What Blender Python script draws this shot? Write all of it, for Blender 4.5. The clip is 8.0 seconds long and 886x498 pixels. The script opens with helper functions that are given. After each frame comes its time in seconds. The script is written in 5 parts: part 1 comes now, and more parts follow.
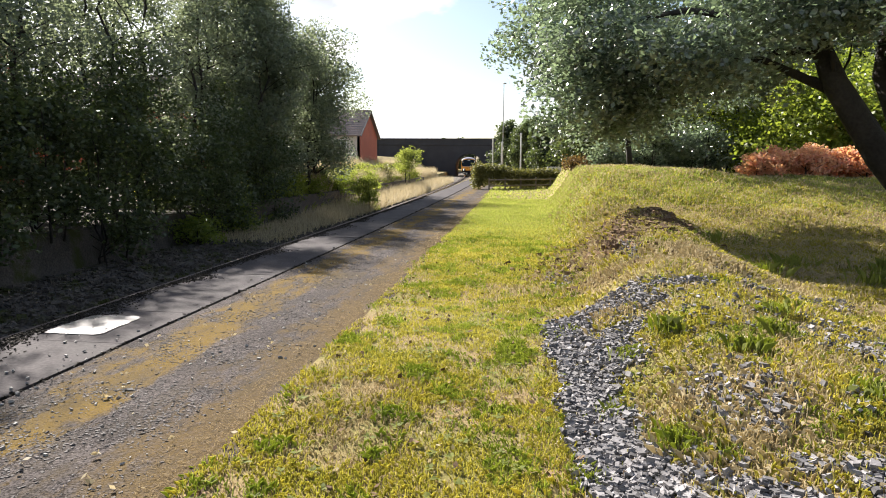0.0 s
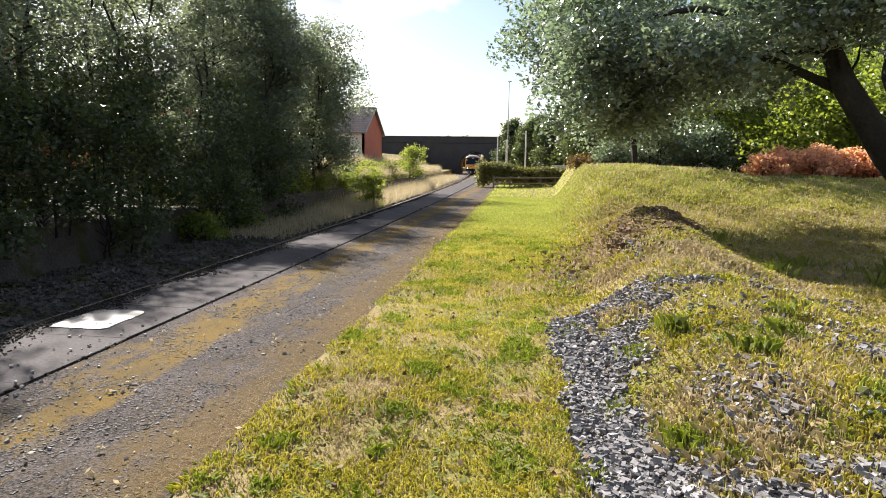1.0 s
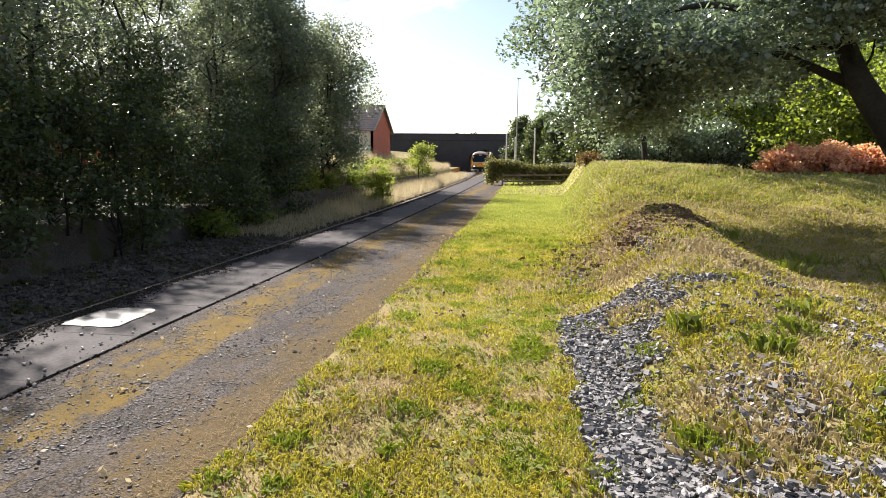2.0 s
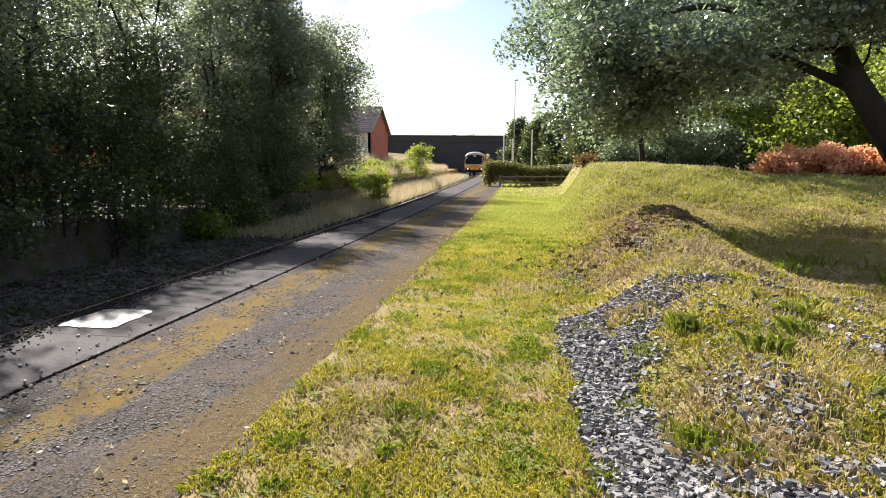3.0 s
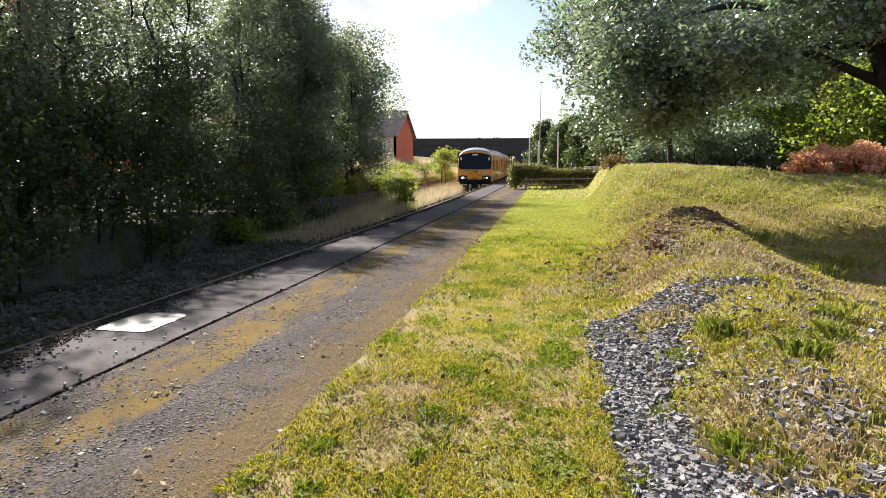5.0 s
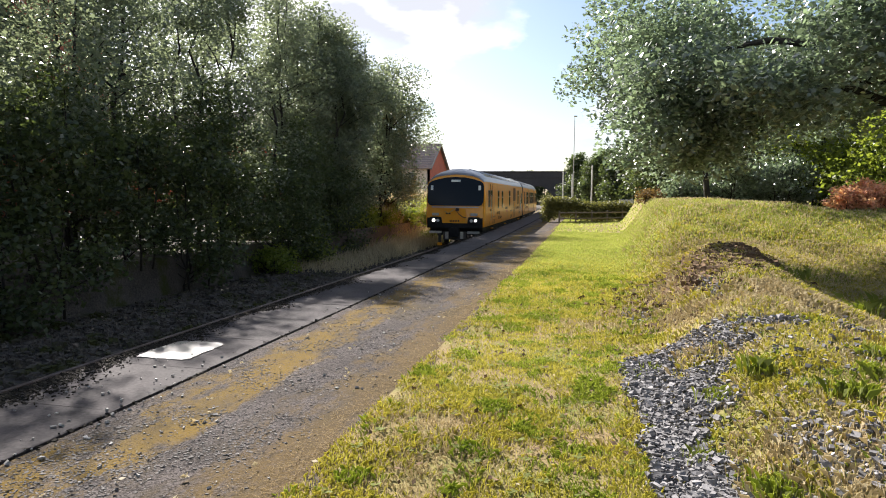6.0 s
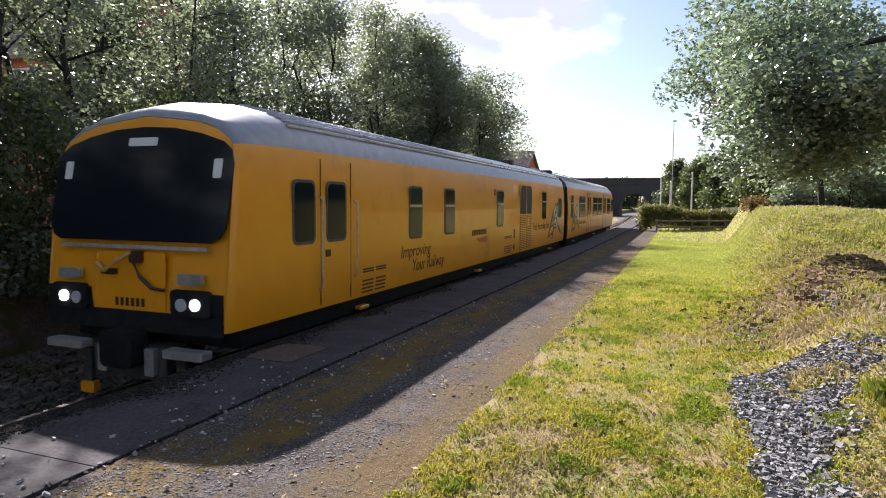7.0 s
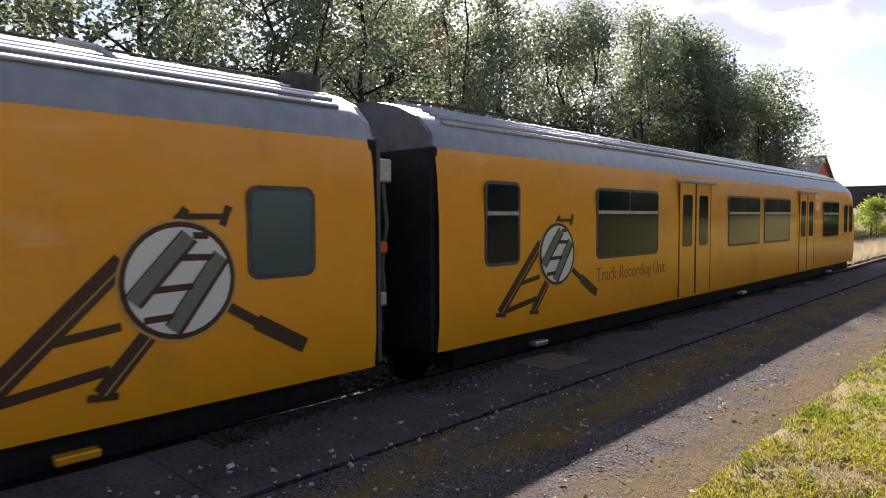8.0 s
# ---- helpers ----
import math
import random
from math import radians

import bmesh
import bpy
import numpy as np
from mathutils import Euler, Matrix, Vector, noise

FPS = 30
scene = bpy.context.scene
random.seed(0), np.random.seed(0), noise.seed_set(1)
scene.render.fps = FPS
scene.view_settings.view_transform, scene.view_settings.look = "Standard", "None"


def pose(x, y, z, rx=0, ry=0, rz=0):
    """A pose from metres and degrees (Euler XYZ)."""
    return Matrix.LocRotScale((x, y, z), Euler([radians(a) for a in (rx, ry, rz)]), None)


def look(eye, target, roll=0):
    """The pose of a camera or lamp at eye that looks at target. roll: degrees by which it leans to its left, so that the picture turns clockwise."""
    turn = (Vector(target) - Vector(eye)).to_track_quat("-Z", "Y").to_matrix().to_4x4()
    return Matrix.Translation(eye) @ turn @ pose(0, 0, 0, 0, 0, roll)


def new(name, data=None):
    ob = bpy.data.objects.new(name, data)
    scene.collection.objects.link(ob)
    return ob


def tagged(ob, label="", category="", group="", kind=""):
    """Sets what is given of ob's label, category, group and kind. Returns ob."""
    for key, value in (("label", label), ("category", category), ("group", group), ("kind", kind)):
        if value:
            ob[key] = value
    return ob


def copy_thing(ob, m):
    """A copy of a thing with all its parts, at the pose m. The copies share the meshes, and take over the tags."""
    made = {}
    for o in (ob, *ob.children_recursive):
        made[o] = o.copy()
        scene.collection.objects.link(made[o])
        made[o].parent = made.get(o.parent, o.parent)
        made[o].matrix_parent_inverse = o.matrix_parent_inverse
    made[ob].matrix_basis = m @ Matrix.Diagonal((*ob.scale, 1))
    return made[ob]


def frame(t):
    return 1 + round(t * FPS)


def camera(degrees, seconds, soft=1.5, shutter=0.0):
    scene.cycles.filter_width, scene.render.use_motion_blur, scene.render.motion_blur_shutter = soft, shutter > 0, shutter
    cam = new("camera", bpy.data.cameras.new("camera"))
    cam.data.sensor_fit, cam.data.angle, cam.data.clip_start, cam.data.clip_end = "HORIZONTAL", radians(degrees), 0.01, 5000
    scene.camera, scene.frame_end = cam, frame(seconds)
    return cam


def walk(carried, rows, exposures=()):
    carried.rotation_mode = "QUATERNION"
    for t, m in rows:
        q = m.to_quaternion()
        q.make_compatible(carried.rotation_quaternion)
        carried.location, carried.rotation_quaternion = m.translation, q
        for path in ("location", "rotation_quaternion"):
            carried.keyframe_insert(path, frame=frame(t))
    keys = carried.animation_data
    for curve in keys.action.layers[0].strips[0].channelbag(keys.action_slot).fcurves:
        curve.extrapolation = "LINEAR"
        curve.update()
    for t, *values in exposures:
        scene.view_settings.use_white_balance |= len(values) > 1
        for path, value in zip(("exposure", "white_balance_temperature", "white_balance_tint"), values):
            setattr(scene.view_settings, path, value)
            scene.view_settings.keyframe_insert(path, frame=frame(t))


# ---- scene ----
cam = camera(68.8, 8.0, soft=1.0, shutter=0.03)


def eye(x, y, z, yaw, pitch, roll):
    """Camera pose from place, heading to the left, pitch and roll in degrees."""
    return pose(x, y, z, 90 + pitch, 0, yaw) @ pose(0, 0, 0, 0, 0, roll)


walk(cam, [
    (0.0, eye(0.071, 0.007, 1.599, 6.94, -7.50, 0.38)),
    (0.5, eye(0.064, 0.018, 1.594, 6.81, -7.49, 0.97)),
    (1.0, eye(0.053, 0.027, 1.589, 7.27, -7.69, 0.80)),
    (1.5, eye(0.040, 0.039, 1.595, 8.11, -7.93, 0.67)),
    (3.0, eye(0.034, 0.049, 1.583, 7.81, -7.77, 0.65)),
    (3.5, eye(0.042, 0.040, 1.589, 9.02, -7.42, 0.00)),
    (4.0, eye(0.034, 0.052, 1.592, 9.46, -7.72, -0.12)),
    (5.5, eye(-0.004, 0.019, 1.592, 11.26, -7.00, 0.29)),
    (6.0, eye(-0.007, -0.005, 1.607, 12.97, -4.70, 0.47)),
    (6.25, eye(-0.010, -0.011, 1.600, 13.40, -4.95, 0.48)),
    (6.5, eye(-0.013, -0.017, 1.594, 15.33, -4.95, 0.14)),
    (6.75, eye(-0.040, -0.023, 1.611, 17.65, -4.72, 0.45)),
    (7.0, eye(-0.068, -0.029, 1.628, 20.99, -4.12, 0.47)),
    (7.25, eye(-0.094, -0.052, 1.617, 26.35, -3.55, 0.20)),
    (7.5, eye(-0.119, -0.075, 1.606, 32.58, -3.48, 0.13)),
    (8.0, eye(-0.121, -0.104, 1.581, 43.58, -2.84, -0.19)),
], exposures=[(0.0, 1.54, 6500, 12), (5.5, 1.54, 6500, 12), (6.0, 1.49, 6400, 12), (6.5, 1.46, 6250, 14), (7.0, 1.48, 6120, 18), (7.5, 1.22, 6250, 22), (8.0, 1.42, 6250, 19)])

# ---------------------------------------------------------------- light
SUN_AZ = radians(41.8)      # to the left of +y
SUN_EL = radians(33.0)
to_sun = Vector((-math.sin(SUN_AZ) * math.cos(SUN_EL), math.cos(SUN_AZ) * math.cos(SUN_EL), math.sin(SUN_EL)))

world = bpy.data.worlds.new("sky")
scene.world = world
world.use_nodes = True


def sky_nodes():
    nt = world.node_tree
    N, L = nt.nodes, nt.links
    N.clear()
    out = N.new("ShaderNodeOutputWorld")
    bg = N.new("ShaderNodeBackground")
    sky = N.new("ShaderNodeTexSky")
    sky.sky_type = "NISHITA"
    sky.sun_disc = False
    sky.sun_elevation = SUN_EL
    sky.sun_rotation = -SUN_AZ
    sky.air_density, sky.dust_density, sky.ozone_density = 1.0, 1.0, 1.5
    co = N.new("ShaderNodeTexCoord")
    mp = N.new("ShaderNodeMapping")
    mp.inputs["Scale"].default_value = (1.0, 1.0, 2.2)
    mp.inputs["Location"].default_value = (0.35, 0.2, 0.1)
    n1 = N.new("ShaderNodeTexNoise")
    n1.inputs["Scale"].default_value = 2.3
    n1.inputs["Detail"].default_value = 9
    n1.inputs["Roughness"].default_value = 0.52
    ramp = N.new("ShaderNodeValToRGB")
    ramp.color_ramp.elements[0].position = 0.462
    ramp.color_ramp.elements[1].position = 0.545
    n2 = N.new("ShaderNodeTexNoise")
    n2.inputs["Scale"].default_value = 5.0
    n2.inputs["Detail"].default_value = 6
    r2 = N.new("ShaderNodeValToRGB")
    r2.color_ramp.elements[0].position, r2.color_ramp.elements[1].position = 0.41, 0.56
    r2.color_ramp.elements[0].color = (5.6, 5.8, 6.3, 1)
    r2.color_ramp.elements[1].color = (11.9, 11.9, 11.8, 1)
    mix = N.new("ShaderNodeMix")
    mix.data_type = "RGBA"
    L.new(co.outputs["Generated"], mp.inputs["Vector"])
    L.new(mp.outputs["Vector"], n1.inputs["Vector"])
    L.new(mp.outputs["Vector"], n2.inputs["Vector"])
    # clouds crowd together towards the horizon and part overhead
    sx = N.new("ShaderNodeSeparateXYZ")
    L.new(co.outputs["Generated"], sx.inputs["Vector"])
    thin = N.new("ShaderNodeMath")
    thin.operation = "MULTIPLY_ADD"
    thin.inputs[1].default_value, thin.inputs[2].default_value = -0.14, 0.02
    L.new(sx.outputs["Z"], thin.inputs[0])
    cov = N.new("ShaderNodeMath")
    cov.operation = "ADD"
    L.new(n1.outputs["Fac"], cov.inputs[0])
    L.new(thin.outputs[0], cov.inputs[1])
    L.new(cov.outputs[0], ramp.inputs["Fac"])
    L.new(n2.outputs["Fac"], r2.inputs["Fac"])
    L.new(ramp.outputs["Color"], mix.inputs["Factor"])
    L.new(sky.outputs["Color"], mix.inputs["A"])
    L.new(r2.outputs["Color"], mix.inputs["B"])
    L.new(mix.outputs["Result"], bg.inputs["Color"])
    bg.inputs["Strength"].default_value = 0.055
    L.new(bg.outputs["Background"], out.inputs["Surface"])


sky_nodes()
sun = new("sun", bpy.data.lights.new("sun", "SUN"))
sun.data.energy = 5.0
sun.data.angle = radians(0.55)
sun.data.color = (1.0, 0.94, 0.86)
sun.matrix_world = look(to_sun * 60, (0, 0, 0))

# ---------------------------------------------------------------- materials


def surface(name, c1, c2, rough=0.8, fine=40.0, coarse=2.0, bump=0.3, metal=0.0, spec=0.5, c3=None, lo=0.35, hi=0.65, dist=0.01, island=0.0, c3lo=0.52, c3hi=0.62, coat=0.0):
    """Two colours mixed by fine and coarse noise, a third in patches, relief by the fine noise."""
    m = bpy.data.materials.new(name)
    m.use_nodes = True
    N, L = m.node_tree.nodes, m.node_tree.links
    b = N["Principled BSDF"]
    co = N.new("ShaderNodeTexCoord")
    geo = N.new("ShaderNodeNewGeometry")
    pos = geo.outputs["Position"] if name.startswith("ground_") else co.outputs["Object"]
    nf = N.new("ShaderNodeTexNoise")
    nf.inputs["Scale"].default_value, nf.inputs["Detail"].default_value = fine, 6
    nc = N.new("ShaderNodeTexNoise")
    nc.inputs["Scale"].default_value, nc.inputs["Detail"].default_value = coarse, 5
    L.new(pos, nf.inputs["Vector"])
    L.new(pos, nc.inputs["Vector"])
    add = N.new("ShaderNodeMath")
    add.operation = "ADD"
    half = N.new("ShaderNodeMath")
    half.operation = "MULTIPLY"
    half.inputs[1].default_value = 0.5
    L.new(nf.outputs["Fac"], add.inputs[0])
    L.new(nc.outputs["Fac"], add.inputs[1])
    L.new(add.outputs[0], half.inputs[0])
    rp = N.new("ShaderNodeMapRange")
    rp.inputs["From Min"].default_value, rp.inputs["From Max"].default_value = lo, hi
    L.new(half.outputs[0], rp.inputs["Value"])
    mx = N.new("ShaderNodeMix")
    mx.data_type = "RGBA"
    mx.inputs["A"].default_value = (*c1, 1)
    mx.inputs["B"].default_value = (*c2, 1)
    L.new(rp.outputs["Result"], mx.inputs["Factor"])
    col = mx.outputs["Result"]
    if c3:
        n3 = N.new("ShaderNodeTexNoise")
        n3.inputs["Scale"].default_value, n3.inputs["Detail"].default_value = coarse * 0.6 + 0.4, 8
        n3.inputs["Roughness"].default_value = 0.65
        L.new(pos, n3.inputs["Vector"])
        r3 = N.new("ShaderNodeMapRange")
        r3.inputs["From Min"].default_value, r3.inputs["From Max"].default_value = c3lo, c3hi
        L.new(n3.outputs["Fac"], r3.inputs["Value"])
        m3 = N.new("ShaderNodeMix")
        m3.data_type = "RGBA"
        m3.inputs["B"].default_value = (*c3, 1)
        L.new(col, m3.inputs["A"])
        L.new(r3.outputs["Result"], m3.inputs["Factor"])
        col = m3.outputs["Result"]
    if island:
        hs = N.new("ShaderNodeHueSaturation")
        mr = N.new("ShaderNodeMapRange")
        mr.inputs["To Min"].default_value, mr.inputs["To Max"].default_value = 1 - island, 1 + island
        L.new(geo.outputs["Random Per Island"], mr.inputs["Value"])
        L.new(mr.outputs["Result"], hs.inputs["Value"])
        L.new(col, hs.inputs["Color"])
        col = hs.outputs["Color"]
    L.new(col, b.inputs["Base Color"])
    b.inputs["Metallic"].default_value = metal
    b.inputs["Specular IOR Level"].default_value = spec
    b.inputs["Coat Weight"].default_value = coat
    rr = N.new("ShaderNodeMapRange")
    rr.inputs["To Min"].default_value, rr.inputs["To Max"].default_value = max(rough - 0.1, 0.02), min(rough + 0.1, 1)
    L.new(nc.outputs["Fac"], rr.inputs["Value"])
    L.new(rr.outputs["Result"], b.inputs["Roughness"])
    if bump:
        bp = N.new("ShaderNodeBump")
        bp.inputs["Strength"].default_value, bp.inputs["Distance"].default_value = bump, dist
        L.new(nf.outputs["Fac"], bp.inputs["Height"])
        L.new(bp.outputs["Normal"], b.inputs["Normal"])
    return m


def leafy(name, c1, c2, trans=0.45, rough=0.45, spread=0.5, spec=0.5, glow=(1.5, 1.5, 0.8)):
    """Foliage: colour varies leaf by leaf, light passes through."""
    m = bpy.data.materials.new(name)
    m.use_nodes = True
    N, L = m.node_tree.nodes, m.node_tree.links
    b = N["Principled BSDF"]
    out = N["Material Output"]
    geo = N.new("ShaderNodeNewGeometry")
    nz = N.new("ShaderNodeTexNoise")
    nz.inputs["Scale"].default_value, nz.inputs["Detail"].default_value = 0.6, 3
    L.new(geo.outputs["Position"], nz.inputs["Vector"])
    ad = N.new("ShaderNodeMath")
    ad.operation = "MULTIPLY_ADD"
    ad.inputs[1].default_value = spread
    L.new(geo.outputs["Random Per Island"], ad.inputs[0])
    sub = N.new("ShaderNodeMath")
    sub.operation = "SUBTRACT"
    sub.inputs[1].default_value = 0.25
    L.new(nz.outputs["Fac"], sub.inputs[0])
    L.new(sub.outputs[0], ad.inputs[2])
    mx = N.new("ShaderNodeMix")
    mx.data_type = "RGBA"
    mx.inputs["A"].default_value, mx.inputs["B"].default_value = (*c1, 1), (*c2, 1)
    L.new(ad.outputs[0], mx.inputs["Factor"])
    L.new(mx.outputs["Result"], b.inputs["Base Color"])
    b.inputs["Roughness"].default_value = rough
    b.inputs["Specular IOR Level"].default_value = spec
    tr = N.new("ShaderNodeBsdfTranslucent")
    gain = N.new("ShaderNodeMix")
    gain.data_type = "RGBA"
    gain.blend_type = "MULTIPLY"
    gain.inputs["Factor"].default_value = 1.0
    gain.inputs["B"].default_value = (*glow, 1)
    L.new(mx.outputs["Result"], gain.inputs["A"])
    L.new(gain.outputs["Result"], tr.inputs["Color"])
    ms = N.new("ShaderNodeMixShader")
    ms.inputs["Fac"].default_value = trans
    L.new(b.outputs["BSDF"], ms.inputs[1])
    L.new(tr.outputs["BSDF"], ms.inputs[2])
    L.new(ms.outputs["Shader"], out.inputs["Surface"])
    return m


def plain(name, c, rough=0.5, metal=0.0, spec=0.5, emit=None, strength=0.0, coat=0.0):
    m = bpy.data.materials.new(name)
    m.use_nodes = True
    b = m.node_tree.nodes["Principled BSDF"]
    b.inputs["Base Color"].default_value = (*c, 1)
    b.inputs["Roughness"].default_value = rough
    b.inputs["Metallic"].default_value = metal
    b.inputs["Specular IOR Level"].default_value = spec
    b.inputs["Coat Weight"].default_value = coat
    if emit:
        b.inputs["Emission Color"].default_value = (*emit, 1)
        b.inputs["Emission Strength"].default_value = strength
    return m


M_SOIL = surface("ground_turf", (0.13, 0.13, 0.032), (0.22, 0.205, 0.06), 0.95, 30, 0.8, 0.6, c3=(0.25, 0.185, 0.095), c3lo=0.40, c3hi=0.58, dist=0.03, spec=0.1)
M_BALLAST = surface("ballast", (0.055, 0.048, 0.043), (0.15, 0.13, 0.11), 0.95, 24, 1.2, 0.9, dist=0.04, spec=0.2, c3=(0.06, 0.065, 0.02))
def tarmac_material():
    """Old platform surfacing: loose grit over dark tarmac, moss in a long band near the coping, dry litter near the lawn."""
    m = surface("ground_tarmac", (0.038, 0.033, 0.031), (0.105, 0.091, 0.086), 0.96, 90, 1.6, 0.9, dist=0.012, spec=0.06)
    N, L = m.node_tree.nodes, m.node_tree.links
    b = N["Principled BSDF"]
    base = b.inputs["Base Color"].links[0].from_socket
    geo = N.new("ShaderNodeNewGeometry")
    vo = N.new("ShaderNodeTexVoronoi")
    vo.inputs["Scale"].default_value = 80
    L.new(geo.outputs["Position"], vo.inputs["Vector"])
    gr = N.new("ShaderNodeMapRange")
    gr.inputs["To Min"].default_value, gr.inputs["To Max"].default_value = 0.3, 2.0
    sep = N.new("ShaderNodeSeparateColor")
    L.new(vo.outputs["Color"], sep.inputs["Color"])
    L.new(sep.outputs["Red"], gr.inputs["Value"])
    hv = N.new("ShaderNodeHueSaturation")
    L.new(base, hv.inputs["Color"])
    L.new(gr.outputs["Result"], hv.inputs["Value"])
    col = hv.outputs["Color"]
    sx = N.new("ShaderNodeSeparateXYZ")
    L.new(geo.outputs["Position"], sx.inputs["Vector"])

    def calc(op, a, q, c=None):
        n = N.new("ShaderNodeMath")
        n.operation = op
        for k, v in enumerate((a, q, c)):
            if v is None:
                continue
            if isinstance(v, (int, float)):
                n.inputs[k].default_value = v
            else:
                L.new(v, n.inputs[k])
        return n.outputs[0]
    # (centre, half width, weight of the band, noise scale, noise offset, threshold, colour)
    for centre, half, weight, scale, loc, lo, hi, c in ((-2.92, 0.50, 0.15, (2.4, 0.9, 1), (0, 0, 0), 0.535, 0.65, (0.185, 0.118, 0.018)),
                                                        (-1.72, 0.55, 0.20, (2.4, 0.8, 1), (7, 3, 0), 0.52, 0.66, (0.130, 0.088, 0.034)),
                                                        (-2.3, 0.8, 0.05, (0.9, 0.35, 1), (2, 9, 0), 0.53, 0.68, (0.085, 0.066, 0.038))):
        mp = N.new("ShaderNodeMapping")
        mp.inputs["Location"].default_value, mp.inputs["Scale"].default_value = loc, scale
        L.new(geo.outputs["Position"], mp.inputs["Vector"])
        nz = N.new("ShaderNodeTexNoise")
        nz.inputs["Scale"].default_value, nz.inputs["Detail"].default_value, nz.inputs["Roughness"].default_value = 1.3, 10, 0.75
        L.new(mp.outputs["Vector"], nz.inputs["Vector"])
        off = calc("DIVIDE", calc("SUBTRACT", sx.outputs["X"], centre), half)
        band = calc("MAXIMUM", calc("SUBTRACT", 1.0, calc("ABSOLUTE", off, 0.0)), -0.6)
        val = calc("MULTIPLY_ADD", band, weight, nz.outputs["Fac"])
        mr = N.new("ShaderNodeMapRange")
        mr.inputs["From Min"].default_value, mr.inputs["From Max"].default_value, mr.inputs["To Max"].default_value = lo, hi, 0.88
        L.new(val, mr.inputs["Value"])
        # grit still shows through the moss
        thru = calc("MULTIPLY", mr.outputs["Result"], calc("MULTIPLY_ADD", sep.outputs["Green"], -0.55, 1.1))
        mx = N.new("ShaderNodeMix")
        mx.data_type = "RGBA"
        mx.inputs["B"].default_value = (*c, 1)
        L.new(col, mx.inputs["A"])
        L.new(thru, mx.inputs["Factor"])
        col = mx.outputs["Result"]
    L.new(col, b.inputs["Base Color"])
    return m


M_TARMAC = tarmac_material()
M_SLAB = surface("ground_smooth_patch", (0.034, 0.032, 0.032), (0.056, 0.053, 0.053), 0.50, 12, 3, 0.25, spec=0.45, c3=(0.03, 0.028, 0.027), c3lo=0.55, c3hi=0.62)
M_COPING = surface("ground_worn_coping", (0.031, 0.027, 0.0275), (0.090, 0.079, 0.080), 0.86, 30, 2.5, 0.3, spec=0.13)
M_WALL = surface("sooty_brick", (0.05, 0.045, 0.04), (0.12, 0.09, 0.075), 0.9, 14, 1.5, 0.6)
M_RAIL = surface("rail_steel", (0.11, 0.07, 0.05), (0.22, 0.17, 0.15), 0.65, 30, 3, 0.2, metal=0.3)
M_SLEEPER = surface("sleeper_timber", (0.05, 0.045, 0.04), (0.12, 0.10, 0.085), 0.9, 20, 3, 0.4)
M_GRASS = leafy("grass_blades", (0.158, 0.176, 0.036), (0.47, 0.405, 0.125), 0.5, 0.5, 0.55, spec=0.3)
M_SMOOTH = leafy("smooth_lawn", (0.155, 0.205, 0.058), (0.37, 0.385, 0.150), 0.5, 0.5, 0.55, spec=0.3)
M_CLOVER = leafy("clover_blades", (0.095, 0.145, 0.026), (0.30, 0.33, 0.075), 0.5, 0.5, 0.55, spec=0.3)
M_DRY = leafy("dry_grass", (0.33, 0.27, 0.15), (0.60, 0.53, 0.36), 0.35, 0.6, 0.6, spec=0.2, glow=(1.15, 1.1, 1.0))
M_LITTER = leafy("brown_litter", (0.15, 0.10, 0.045), (0.32, 0.24, 0.12), 0.25, 0.8, 0.7, 0.1, (1.1, 1.0, 0.9))
M_WEED = leafy("weed_leaf", (0.14, 0.175, 0.045), (0.31, 0.34, 0.11), 0.55, 0.7, 0.6, 0.2)
M_LEAF_BIRCH = leafy("birch_leaf", (0.070, 0.092, 0.062), (0.20, 0.232, 0.150), 0.50, 0.34, 0.6, 0.8, (1.55, 1.55, 1.25))
M_LEAF_DARK = leafy("dark_leaf", (0.034, 0.050, 0.024), (0.09, 0.118, 0.050), 0.40, 0.45, 0.6)
# Wide leaf-to-leaf colour spread helps imitate bright glints and dark gaps.
M_LEAF_RIGHT = leafy("apple_leaf", (0.026, 0.042, 0.024), (0.195, 0.232, 0.175), 0.38, 0.30, 0.95, 1.0, (1.6, 1.8, 1.25))
M_LEAF_RIGHT.node_tree.nodes["Principled BSDF"].inputs["Coat Weight"].default_value = 1.0
M_LEAF_RIGHT.node_tree.nodes["Principled BSDF"].inputs["Coat Roughness"].default_value = 0.32
M_LEAF_LIME = leafy("lime_leaf", (0.10, 0.15, 0.022), (0.24, 0.28, 0.06), 0.50, 0.45, 0.6)
M_LEAF_RED = leafy("red_leaf", (0.50, 0.21, 0.15), (0.74, 0.47, 0.37), 0.45, 0.5, 0.7)
M_LEAF_RUST = leafy("rust_leaf", (0.10, 0.055, 0.03), (0.18, 0.12, 0.06), 0.3, 0.6, 0.7, 0.2)
M_HEDGE = leafy("hedge_leaf", (0.08, 0.09, 0.03), (0.21, 0.20, 0.08), 0.4, 0.5, 0.6)
M_BARK = surface("bark", (0.014, 0.011, 0.009), (0.042, 0.036, 0.03), 0.9, 18, 3, 0.7, dist=0.02)
M_SLATE = surface("slate_chips", (0.128, 0.122, 0.123), (0.27, 0.26, 0.261), 0.85, 30, 6, 0.3, island=0.5, spec=0.25)
M_YELLOW = surface("yellow_paint", (0.82, 0.325, 0.005), (0.88, 0.36, 0.006), 0.38, 3.0, 0.8, 0.02, c3=(0.68, 0.27, 0.012), c3lo=0.56, c3hi=0.75, coat=0.3)
M_ROOF = surface("grey_roof_paint", (0.20, 0.207, 0.235), (0.31, 0.317, 0.345), 0.36, 6, 1.0, 0.05)
